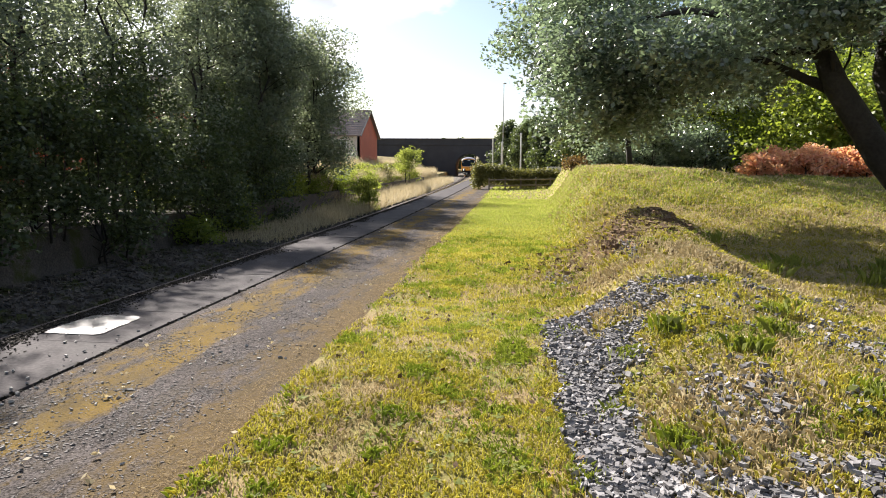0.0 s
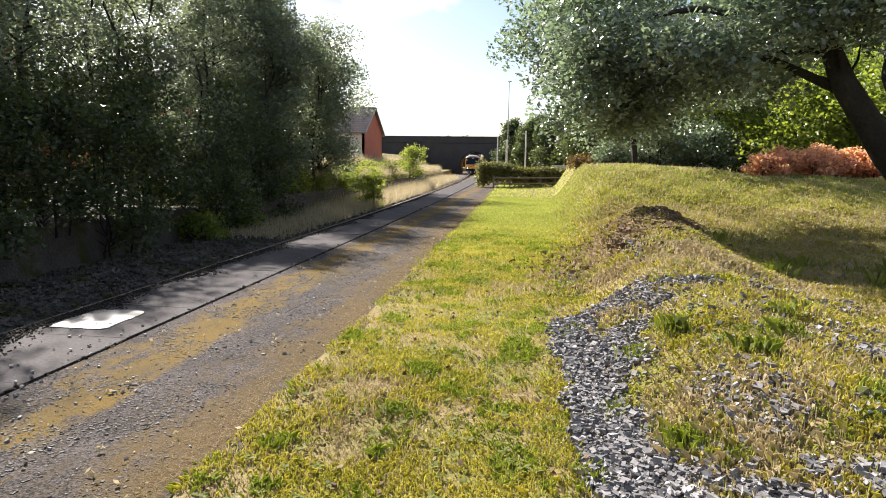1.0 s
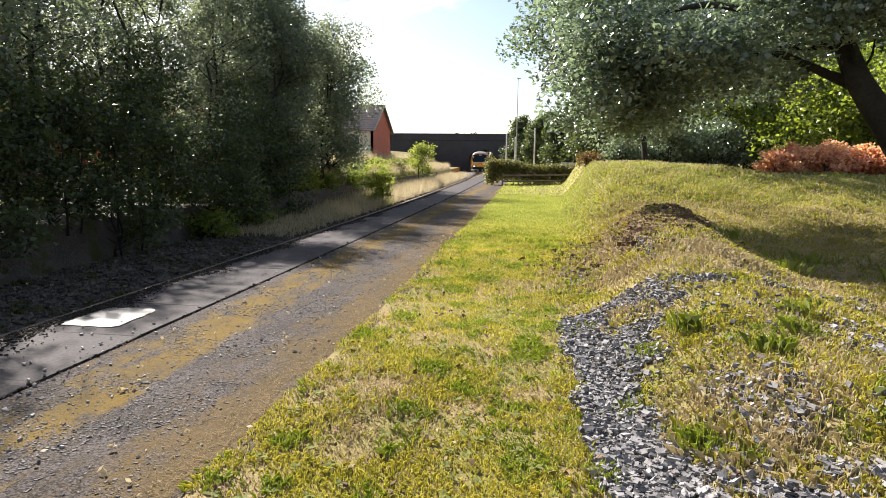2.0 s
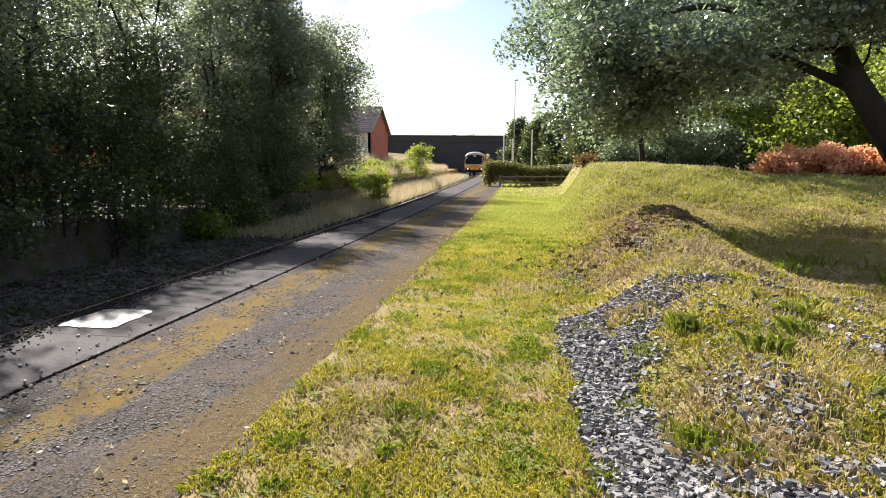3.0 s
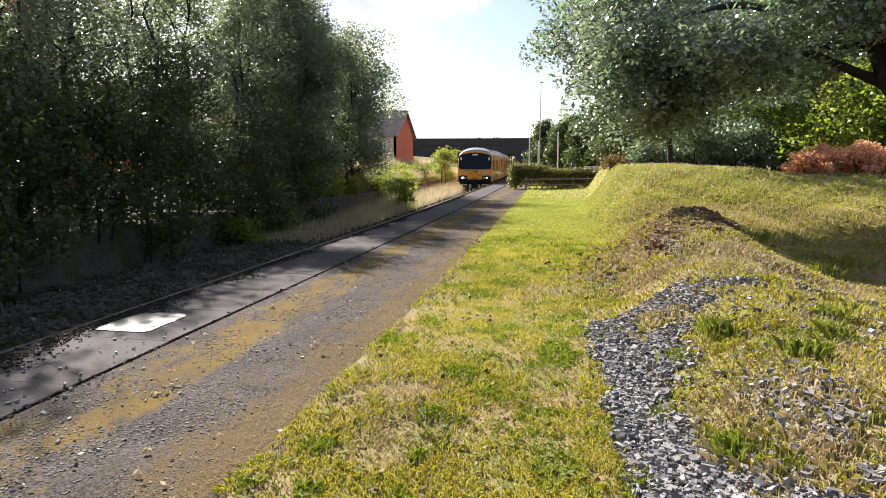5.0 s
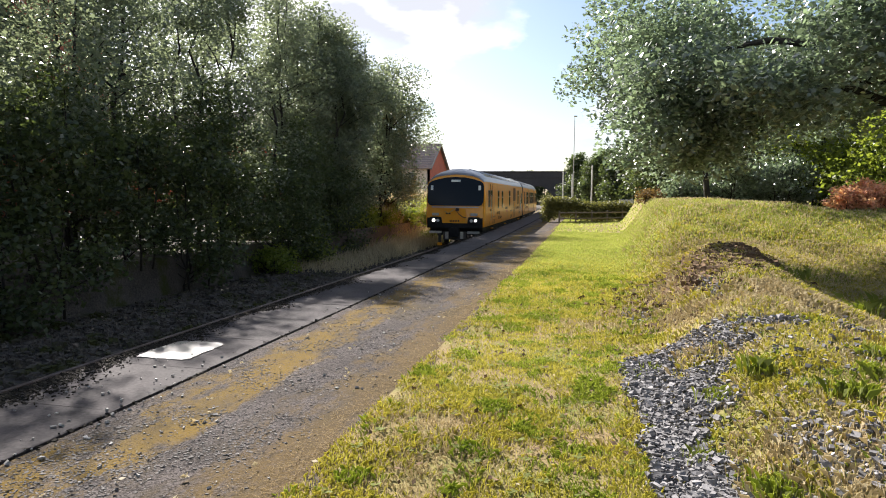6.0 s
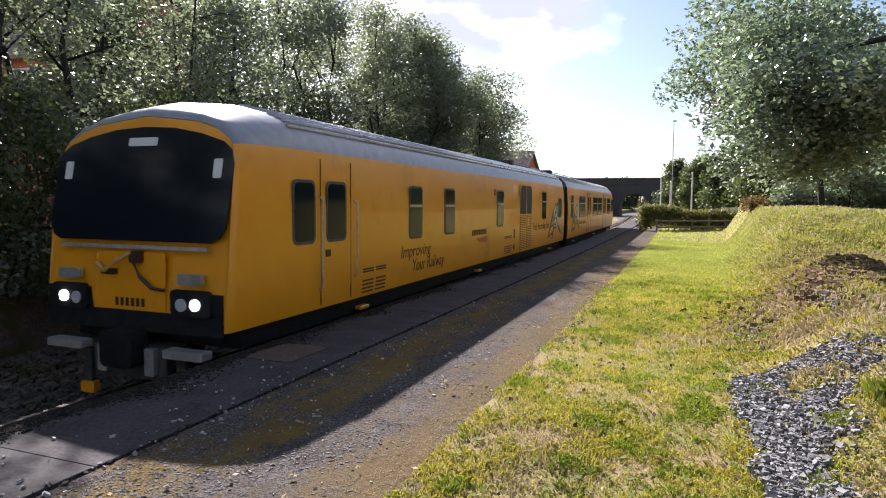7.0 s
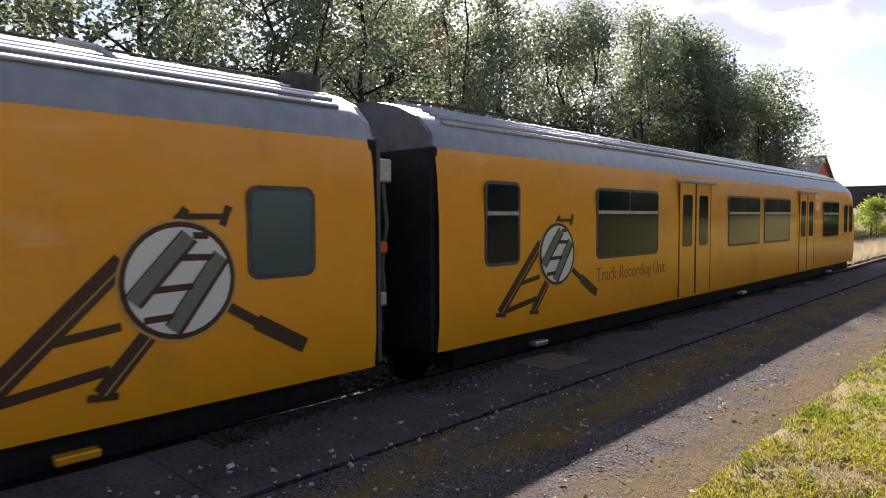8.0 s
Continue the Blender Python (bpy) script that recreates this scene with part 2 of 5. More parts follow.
# Ribs set paler and more metallic than the roof, imitating sun glints.
M_RIB = surface("glint_rib_metal", (0.36, 0.36, 0.38), (0.52, 0.52, 0.54), 0.30, 12, 2, 0.05, metal=0.75)
M_DARKROOF = surface("dark_roof_end", (0.06, 0.062, 0.07), (0.11, 0.112, 0.12), 0.6, 8, 1.5, 0.1)
M_BLACK = surface("black_paint", (0.010, 0.010, 0.012), (0.024, 0.024, 0.026), 0.7, 10, 2, 0.1, spec=0.15)
M_GLASS = plain("dark_glass", (0.010, 0.014, 0.019), 0.10, spec=0.16)
M_GREENGLASS = plain("frosted_green_glass", (0.028, 0.075, 0.095), 0.15, spec=0.6)
M_FRAME = surface("window_rubber", (0.04, 0.04, 0.042), (0.10, 0.10, 0.102), 0.5, 20, 3, 0.05)
M_DARKGREY = surface("underframe_dirt", (0.03, 0.027, 0.025), (0.09, 0.08, 0.07), 0.85, 12, 2, 0.4)
M_STEEL = surface("pale_steel", (0.35, 0.34, 0.32), (0.55, 0.54, 0.5), 0.4, 20, 3, 0.1, metal=0.5)
M_LAMP = plain("headlight_on", (0.9, 0.9, 0.85), 0.2, emit=(1.0, 0.97, 0.88), strength=2.4)
M_LAMP_DIM = plain("headlight_low", (0.8, 0.8, 0.78), 0.2, emit=(1.0, 0.97, 0.9), strength=0.7)
M_LAMP_OFF = plain("lamp_lens", (0.5, 0.5, 0.5), 0.1)
M_WHITE = plain("white_vinyl", (0.72, 0.72, 0.68), 0.45)
M_BROWN = plain("dark_vinyl", (0.055, 0.022, 0.010), 0.45)
M_FADED = plain("faded_vinyl", (0.36, 0.15, 0.012), 0.45)
M_TAN = plain("tan_vinyl", (0.55, 0.33, 0.10), 0.45)
M_GREYV = plain("grey_vinyl", (0.16, 0.17, 0.16), 0.45)
M_REDV = plain("red_vinyl", (0.55, 0.09, 0.02), 0.45)
M_BRICK = surface("red_brick", (0.34, 0.085, 0.05), (0.44, 0.13, 0.075), 0.85, 12, 1.2, 0.3)
M_TILE = surface("roof_tile", (0.16, 0.13, 0.12), (0.28, 0.23, 0.21), 0.8, 8, 1.0, 0.3, island=0.25)
M_RENDER = surface("pale_render", (0.50, 0.45, 0.38), (0.62, 0.57, 0.5), 0.85, 12, 1, 0.2)
M_STONE = surface("bridge_stone", (0.024, 0.024, 0.027), (0.06, 0.058, 0.062), 0.9, 5, 0.4, 0.6)
M_GRIT = surface("grit", (0.06, 0.054, 0.05), (0.17, 0.155, 0.145), 0.9, 30, 6, 0.2, island=0.5)
M_PALE = surface("pale_stone", (0.25, 0.24, 0.225), (0.42, 0.40, 0.38), 0.8, 20, 4, 0.2, island=0.3)
M_CLOD = surface("brown_clods", (0.10, 0.065, 0.04), (0.22, 0.15, 0.095), 0.95, 24, 5, 0.5, island=0.5, spec=0.1)
M_EARTH = surface("black_earth", (0.018, 0.016, 0.013), (0.05, 0.043, 0.033), 0.95, 30, 6, 0.4, spec=0.1, island=0.4)
M_POST = surface("pale_post", (0.55, 0.54, 0.5), (0.7, 0.69, 0.66), 0.6, 12, 2, 0.1)
M_WOOD = surface("grey_wood", (0.16, 0.13, 0.10), (0.30, 0.26, 0.21), 0.85, 20, 3, 0.4)

# ---------------------------------------------------------------- mesh helpers
RNG = np.random.default_rng(5)


def np_mesh(name, verts, faces, mat, smooth=False):
    """Mesh from arrays: verts (n,3), faces (m,k)."""
    verts = np.asarray(verts, dtype=np.float32)
    faces = np.asarray(faces, dtype=np.int32)
    me = bpy.data.meshes.new(name)
    me.vertices.add(len(verts))
    me.vertices.foreach_set("co", verts.ravel())
    k = faces.shape[1]
    me.loops.add(faces.size)
    me.loops.foreach_set("vertex_index", faces.ravel())
    me.polygons.add(len(faces))
    me.polygons.foreach_set("loop_start", np.arange(0, faces.size, k, dtype=np.int32))
    me.polygons.foreach_set("loop_total", np.full(len(faces), k, dtype=np.int32))
    me.polygons.foreach_set("use_smooth", np.full(len(faces), smooth, dtype=bool))
    me.update(calc_edges=True)
    me.materials.append(mat)
    return me


def part(name, bm, material, parent=None, label="", smooth=False):
    me = bpy.data.meshes.new(name)
    bm.to_mesh(me)
    bm.free()
    me.materials.append(material)
    if smooth:
        for p in me.polygons:
            p.use_smooth = True
    ob = new(name, me)
    if parent is not None:
        ob.parent = parent
    if label:
        tagged(ob, label)
    return ob


def box(bm, x0, x1, y0, y1, z0, z1, bevel=0.0):
    v = [bm.verts.new((x, y, z)) for x in (x0, x1) for y in (y0, y1) for z in (z0, z1)]
    fs = [bm.faces.new([v[i] for i in q]) for q in ((0, 1, 3, 2), (4, 6, 7, 5), (0, 4, 5, 1), (2, 3, 7, 6), (0, 2, 6, 4), (1, 5, 7, 3))]
    if bevel:
        bmesh.ops.bevel(bm, geom=list({e for f in fs for e in f.edges}), offset=bevel, segments=1, affect="EDGES")
    return bm


def boxes(*specs, bevel=0.0):
    bm = bmesh.new()
    for s in specs:
        box(bm, *s, bevel=bevel)
    return bm


def plate(bm, outline, axis, at, thick):
    """Extrude a flat outline [(a, b)] to a plate. axis 'x': (a, b) is (y, z) at x = at; 'y': (x, z) at y = at."""
    def put(a, b, d):
        return (d, a, b) if axis == "x" else (a, d, b)
    f = [bm.verts.new(put(a, b, at)) for a, b in outline]
    g = [bm.verts.new(put(a, b, at + thick)) for a, b in outline]
    bm.faces.new(f)
    bm.faces.new(list(reversed(g)))
    for i in range(len(f)):
        j = (i + 1) % len(f)
        bm.faces.new((f[j], f[i], g[i], g[j]))
    bmesh.ops.recalc_face_normals(bm, faces=bm.faces[:])
    return bm


def rounded(a0, a1, b0, b1, r, n=4):
    pts = []
    for cx, cy, s in ((a1 - r, b1 - r, 0), (a0 + r, b1 - r, 90), (a0 + r, b0 + r, 180), (a1 - r, b0 + r, 270)):
        for i in range(n + 1):
            t = radians(s + 90 * i / n)
            pts.append((cx + r * math.cos(t), cy + r * math.sin(t)))
    return pts


def circle(ca, cb, ra, rb=None, n=28):
    rb = ra if rb is None else rb
    return [(ca + ra * math.cos(2 * math.pi * i / n), cb + rb * math.sin(2 * math.pi * i / n)) for i in range(n)]


def tube(bm, pts, radii, n=7):
    """Tapered tube along points."""
    rings = []
    for i, p in enumerate(pts):
        p = Vector(p)
        d = (Vector(pts[min(i + 1, len(pts) - 1)]) - Vector(pts[max(i - 1, 0)])).normalized()
        a = d.orthogonal().normalized()
        b = d.cross(a)
        rings.append([bm.verts.new(p + radii[i] * (math.cos(2 * math.pi * k / n) * a + math.sin(2 * math.pi * k / n) * b)) for k in range(n)])
    for r, s in zip(rings, rings[1:]):
        best = min(range(n), key=lambda o: (r[0].co - s[o].co).length)
        for k in range(n):
            try:
                bm.faces.new((r[k], r[(k + 1) % n], s[(k + 1 + best) % n], s[(k + best) % n]))
            except ValueError:
                pass
    bm.faces.new(list(reversed(rings[0])))
    bm.faces.new(rings[-1])
    return bm


def sstep(t):
    t = np.clip(t, 0, 1)
    return t * t * (3 - 2 * t)


def bend(y):
    """How far the line swings to the left at y."""
    return -0.00031 * np.maximum(0, np.asarray(y, dtype=float) - 10) ** 2


TRACK = -6.21
RAIL_Z = -0.80


def lawn_edge(y):
    return np.interp(y, [-20, 3, 6.5, 9, 13.5, 21, 45, 80], [0.6, 0.45, 0.35, 0.5, 0.95, 1.15, 2.0, 3.5])


def mound(x, y):
    """Height of the bank beside the lawn: a spoil ridge, a hollow behind it and a higher lawn beyond."""
    x = np.asarray(x, dtype=float)
    y = np.asarray(y, dtype=float)
    u = x - lawn_edge(y)
    ridge = np.interp(y, [0, 4, 8, 10, 11.8, 13, 15], [0.28, 0.34, 0.50, 0.66, 0.80, 0.55, 0.0])
    fall = np.interp(y, [3, 6, 9], [0.45, 0.6, 0.88])
    h = ridge * sstep(u / 1.3) * (1 - fall * sstep((u - 1.5) / 1.6))
    h = h + (1.50 - 0.24 * sstep((x - 4) / 3.5)) * sstep((y - 12.2) / 8.5) * sstep((u + 0.35) / 1.5)
    bumps = 0.05 * np.sin(1.9 * x + 0.7 * y) * np.sin(1.3 * y - 0.4 * x) + 0.03 * np.sin(4.1 * x + 1.0) * np.sin(3.7 * y)
    return h + bumps * sstep(u / 1.0)


def ground_z(x, y):
    x = np.asarray(x, dtype=float)
    y = np.asarray(y, dtype=float)
    b = bend(y)
    xs = x - b
    z = np.where(xs > -2.2, mound(x, y) + 0.012 * np.sin(2.1 * x + y) * np.sin(1.7 * y), 0.0)
    under = sstep((-1.55 - xs) / 0.12)
    z = z * (1 - under) + (-0.05) * under
    bed = sstep((-4.3 - xs) / 0.35)
    z = z * (1 - bed) + (-1.02) * bed
    far = sstep((-10.75 - xs) / 0.2)
    z = z * (1 - far) + (-0.06) * far
    z = z + 2.2 * sstep((-13 - xs) / 6) * sstep((y - 30) / 30) + 0.6 * sstep((-14 - xs) / 5)
    z = np.where((y > 95) & (xs > -4.6), np.minimum(z, 0.2) - 0.8 * sstep((y - 95) / 10) * (xs < 0), z)
    return z


# ---------------------------------------------------------------- ground
def make_ground():
    xs = np.unique(np.concatenate([np.linspace(-1500, -60, 14), np.linspace(-60, -16, 23), np.linspace(-16, -11.2, 13), np.linspace(-11.1, -10.4, 9),
                                   np.linspace(-10.2, -4.9, 12), np.linspace(-4.8, -4.2, 7), np.linspace(-3.6, -1.9, 5), np.linspace(-1.75, -1.4, 8),
                                   np.linspace(-1.2, 7.0, 83), np.linspace(7.3, 30, 40), np.linspace(32, 60, 10), np.linspace(70, 1500, 14)]))
    ys = np.unique(np.concatenate([np.linspace(-1500, -30, 12), np.linspace(-28, 0, 20), np.linspace(0.4, 16, 79), np.linspace(16.5, 50, 68), np.linspace(51, 150, 60), np.linspace(160, 3000, 16)]))
    X, Y = np.meshgrid(xs, ys)
    X2 = X + bend(np.minimum(Y, 160)) * (np.abs(X) < 40)
    Z = ground_z(X2, np.minimum(Y, 160))
    V = np.stack([X2, Y, Z], -1).reshape(-1, 3)
    n, m = len(ys), len(xs)
    i = np.arange(n * m).reshape(n, m)
    F = np.stack([i[:-1, :-1], i[:-1, 1:], i[1:, 1:], i[1:, :-1]], -1).reshape(-1, 4)
    me = np_mesh("ground", V, F, M_SOIL, True)
    me.materials.append(M_BALLAST)
    cen = V[F].mean(1)
    xc = cen[:, 0] - bend(np.minimum(cen[:, 1], 160))
    me.polygons.foreach_set("material_index", ((xc < -4.2) & ((xc > -10.8) | ((xc > -24) & (cen[:, 1] < 37) & (cen[:, 1] > -25)))).astype(np.int32))
    return tagged(new("ground", me), "mown grass, rough bank and dark ballast ground", "ground", kind="structure")


make_ground()


def strip(name, x0, x1, z0, z1, y0, y1, mat, step=2.0, follow=True):
    """A long block between two offsets from the line, following its bend."""
    ys = np.linspace(y0, y1, max(2, int((y1 - y0) / step)) + 1)
    V, F = [], []
    for y in ys:
        b = float(bend(y)) if follow else 0.0
        V += [(x0 + b, y, z0), (x1 + b, y, z0), (x1 + b, y, z1), (x0 + b, y, z1)]
    for k in range(len(ys) - 1):
        a = 4 * k
        for j in range(4):
            F.append((a + j, a + (j + 1) % 4, a + 4 + (j + 1) % 4, a + 4 + j))
    F += [(0, 3, 2, 1), (len(V) - 4, len(V) - 3, len(V) - 2, len(V) - 1)]
    return np_mesh(name, V, F, mat)


EDGE = -4.52
GROOVE = -3.40
platform = tagged(new("platform", strip("platform", GROOVE + 0.03, -1.45, -0.6, 0.0, -14, 92, M_TARMAC)), "worn gritty tarmac platform with mossy patches", "platform", kind="structure")
tagged(new("platform_wall", strip("platform_wall", EDGE + 0.06, GROOVE + 0.03, -1.2, -0.07, -14, 92, M_WALL)), "sooty brick platform face below the coping", "wall", kind="structure")
tagged(new("opposite_platform", strip("opposite_platform", -14, -10.55, -1.2, -0.02, 22, 80, M_WALL)), "disused overgrown brick platform across the track", "platform", kind="structure")
coping = tagged(new("coping"), "row of worn pale coping slabs along the platform edge", "coping", kind="structure")


def make_coping():
    """Slabs along the edge, each a piece of its own, slightly uneven, with open joints."""
    rng = random.Random(4)
    meshes = []
    for k in range(4):
        bm = boxes((EDGE, GROOVE - 0.022, 0.0015, 1.1985, -0.09, 0.0), bevel=0.005)
        for v in bm.verts:
            v.co.x += rng.uniform(-0.006, 0.006)
            v.co.z += rng.uniform(-0.0015, 0.0015)
        me = bpy.data.meshes.new("coping_slab")
        bm.to_mesh(me)
        bm.free()
        me.materials.append(M_COPING)
        meshes.append(me)
    y = -8.0
    while y < 92:
        ob = new("coping_slab", meshes[rng.randrange(4)])
        ob.parent = coping
        ob.location = (float(bend(y + 0.6)), y, rng.uniform(0.0, 0.004))
        ob.rotation_euler = (0, 0, math.atan(0.00062 * max(0.0, y - 10)))
        y += 1.2


def make_track():
    for side in (-0.7175, 0.7175):
        ys = np.linspace(-25, 160, 94)
        V, F = [], []
        prof = ((-0.07, -0.16), (0.07, -0.16), (0.07, -0.14), (0.012, -0.12), (0.012, -0.04), (0.036, -0.03), (0.036, 0), (-0.036, 0), (-0.036, -0.03), (-0.012, -0.04), (-0.012, -0.12), (-0.07, -0.14))
        for y in ys:
            for px, pz in prof:
                V.append((TRACK + side + px + float(bend(y)), y, RAIL_Z + pz))
        k = len(prof)
        for a in range(len(ys) - 1):
            for j in range(k):
                F.append((a * k + j, a * k + (j + 1) % k, (a + 1) * k + (j + 1) % k, (a + 1) * k + j))
        tagged(new("rail", np_mesh("rail", V, F, M_RAIL)), "rusty steel running rail with worn head", "rail", "running rails", "structure")
    bm = boxes((-1.25, 1.25, -0.125, 0.125, -0.13, 0), bevel=0.01)
    first = tagged(part("sleeper", bm, M_SLEEPER), "dark weathered sleeper bedded in ballast", "sleeper", "sleepers")
    first.location = (TRACK, -12, RAIL_Z - 0.16)
    y = -11.3
    while y < 125:
        copy_thing(first, pose(TRACK + float(bend(y)), y, RAIL_Z - 0.16))
        y += 0.7


make_track()

# ---------------------------------------------------------------- train
HALF = 1.41


def section(w, drop):
    """Half outline of a carriage body, from the sill over the side to the roof centre."""
    side = [(w - 0.03, 0.95), (w, 1.25), (w, 2.35), (w - 0.03, 2.85), (w - 0.07, 3.10 - drop * 0.12)]
    roof = [(w - 0.14, 3.29 - drop * 0.5), (w - 0.32, 3.47 - drop * 0.7), (w - 0.60, 3.60 - drop * 0.85), (w - 0.96, 3.69 - drop), (0.0, 3.73 - drop)]
    return side, roof


def rake(y, z, ends):
    """Lean a cab end back above its waist. ends: (cab in front, cab behind, length)."""
    lean = 0.30 * min(1.0, max(0.0, (z - 1.75) / 1.6))
    if ends[0] and y < 1.4:
        return y + lean * (1 - max(y, 0) / 1.4)
    if ends[1] and y > ends[2] - 1.4:
        return y - lean * (1 - max(ends[2] - y, 0) / 1.4)
    return y


def loft(stations, pick, ends):
    """Skin between stations (y, half width, drop) for part of the outline."""
    rows = []
    for y, w, drop in stations:
        side, roof = section(w, drop)
        if pick == "roof":
            half = [side[-1]] + roof
            pts = [(x, z) for x, z in half] + [(-x, z) for x, z in reversed(half[:-1])]
        else:
            pts = [(x * pick, z) for x, z in side]
        rows.append([(x, y, z) for x, z in pts])
    rows = [[(x, rake(y, z, ends), z) for x, y, z in r] for r in rows]
    bm = bmesh.new()
    vs = [[bm.verts.new(p) for p in r] for r in rows]
    for a, b in zip(vs, vs[1:]):
        for i in range(len(a) - 1):
            bm.faces.new((a[i], a[i + 1], b[i + 1], b[i]))
    bmesh.ops.recalc_face_normals(bm, faces=bm.faces[:])
    return bm


def side_x(z):
    """Half width of the body at a height."""
    return float(np.interp(z, [0.95, 1.25, 2.35, 2.85, 3.10], [HALF - 0.03, HALF, HALF, HALF - 0.03, HALF - 0.07]))


def flat_letters(text, size, y, z, sx, mat, parent, name, shear=0.0, width=None):
    """Letters on the side: they read along +y as seen from +x."""
    cu = bpy.data.curves.new(name, "FONT")
    cu.body, cu.size, cu.extrude, cu.shear = text, size, 0.0015, shear
    tmp = bpy.data.objects.new(name, cu)
    me = bpy.data.meshes.new_from_object(tmp)
    bpy.data.objects.remove(tmp)
    me.name = name
    if width:
        xs = [v.co.x for v in me.vertices]
        me.transform(Matrix.Diagonal((width / (max(xs) - min(xs)), 1, 1, 1)))
    me.transform(Matrix(((0, 0, 1, sx), (1, 0, 0, y), (0, 1, 0, z), (0, 0, 0, 1))))
    me.materials.clear()
    me.materials.append(mat)
    ob = new(name, me)
    ob.parent = parent
    return ob


def bar(bm, x, a, b, width, thick=0.003):
    """A flat bar on the side between two (y, z) points."""
    ax, az = a
    bx, bz = b
    d = math.hypot(bx - ax, bz - az)
    nx, nz = -(bz - az) / d * width / 2, (bx - ax) / d * width / 2
    return plate(bm, [(ax + nx, az + nz), (ax - nx, az - nz), (bx - nx, bz - nz), (bx + nx, bz + nz)], "x", x, thick)


def emblem(car, y, z, k):
    """Flat emblem: a magnifier over a piece of track. Plates lie a few millimetres over one another."""
    x = HALF + 0.002

    def P(a, b):
        return (y + a * k, z + b * k)
    for p, q, w in (((-1.28, -0.70), (-0.40, 0.16), 0.15), ((-0.56, -0.74), (-0.24, -0.38), 0.13), ((-0.02, 0.44), (0.06, 0.53), 0.06), ((0.34, 0.40), (0.40, 0.55), 0.06)):
        part("rail_mark", bar(bmesh.new(), x, P(*p), P(*q), w * k), M_BROWN, car, "dark brown vinyl strip")
        if w > 0.1:
            part("rail_line", bar(bmesh.new(), x + 0.004, P(p[0] + 0.02, p[1] - 0.01), P(q[0] + 0.02, q[1] - 0.01), 0.010 * k, 0.002), M_TAN, car, "thin tan highlight line")
            part("rail_foot", bar(bmesh.new(), x + 0.001, P(p[0] - 0.09, p[1] - 0.01), P(p[0] + 0.11, p[1] - 0.03), 0.05 * k), M_BROWN, car)
    for p, q, w in (((-0.86, -0.35), (-0.42, -0.29), 0.06), ((-1.16, -0.68), (-0.50, -0.58), 0.07), ((0.02, 0.47), (0.38, 0.47), 0.045)):
        part("sleeper_mark", bar(bmesh.new(), x + 0.001, P(*p), P(*q), w * k, 0.004), M_BROWN, car)
    part("halo", plate(bmesh.new(), circle(y, z, 0.455 * k), "x", x + 0.0025, 0.003), M_TAN, car, "thin tan ring round the magnifier")
    disc = part("disc", plate(bmesh.new(), circle(y, z, 0.435 * k), "x", x + 0.004, 0.003), M_BROWN, car, "round magnifier rim in dark vinyl")
    part("lens", plate(bmesh.new(), circle(y, z, 0.395 * k), "x", x + 0.008, 0.002), M_WHITE, disc)
    for p, q in (((0.10, 0.33), (0.22, 0.325)), ((-0.02, 0.17), (0.28, 0.16)), ((-0.27, -0.06), (0.10, -0.05)), ((-0.27, -0.27), (-0.02, -0.26))):
        part("sleeper_mark", bar(bmesh.new(), x + 0.011, P(*p), P(*q), 0.05 * k, 0.002), M_BROWN, disc)
    for p, q in (((-0.35, -0.13), (0.07, 0.33)), ((-0.07, -0.36), (0.32, 0.17))):
        part("rail_mark", bar(bmesh.new(), x + 0.014, P(*p), P(*q), 0.10 * k, 0.002), M_GREYV, disc)
        for o in (0.05, -0.05):
            part("rail_line", bar(bmesh.new(), x + 0.017, P(p[0] + o, p[1] - o * 0.8), P(q[0] + o, q[1] - o * 0.8), (0.03 if o > 0 else 0.015) * k, 0.001), M_BROWN, disc)
    part("handle_mark", bar(bmesh.new(), x + 0.001, P(0.36, -0.22), P(0.62, -0.38), 0.08 * k), M_BROWN, car)
    part("handle_mark", bar(bmesh.new(), x + 0.002, P(0.62, -0.38), P(1.08, -0.64), 0.13 * k), M_BROWN, car)


def side_window(car, y0, y1, z0, z1, split=None, glass=None, mullion=None):
    """Glazing unit: rubber frame, dark panes above and below a bar."""
    x = side_x((z0 + z1) / 2) - 0.005
    fr = part("window", plate(bmesh.new(), rounded(y0 - 0.04, y1 + 0.04, z0 - 0.04, z1 + 0.04, 0.10), "x", x, 0.014), M_FRAME, car)
    g = glass or M_GLASS
    if split:
        part("pane", plate(bmesh.new(), rounded(y0, y1, z0, split - 0.025, 0.05), "x", x + 0.013, 0.004), g, fr)
        if mullion:
            part("pane", plate(bmesh.new(), rounded(y0, mullion - 0.02, split + 0.025, z1, 0.05), "x", x + 0.013, 0.004), g, fr)
            part("pane", plate(bmesh.new(), rounded(mullion + 0.02, y1, split + 0.025, z1, 0.05), "x", x + 0.013, 0.004), g, fr)
        else:
            part("pane", plate(bmesh.new(), rounded(y0, y1, split + 0.025, z1, 0.05), "x", x + 0.013, 0.004), g, fr)
        part("glazing_bar", boxes((x + 0.012, x + 0.022, y0, y1, split - 0.022, split + 0.022)), M_STEEL, fr)
    else:
        part("pane", plate(bmesh.new(), rounded(y0, y1, z0, z1, 0.08), "x", x + 0.013, 0.004), g, fr)


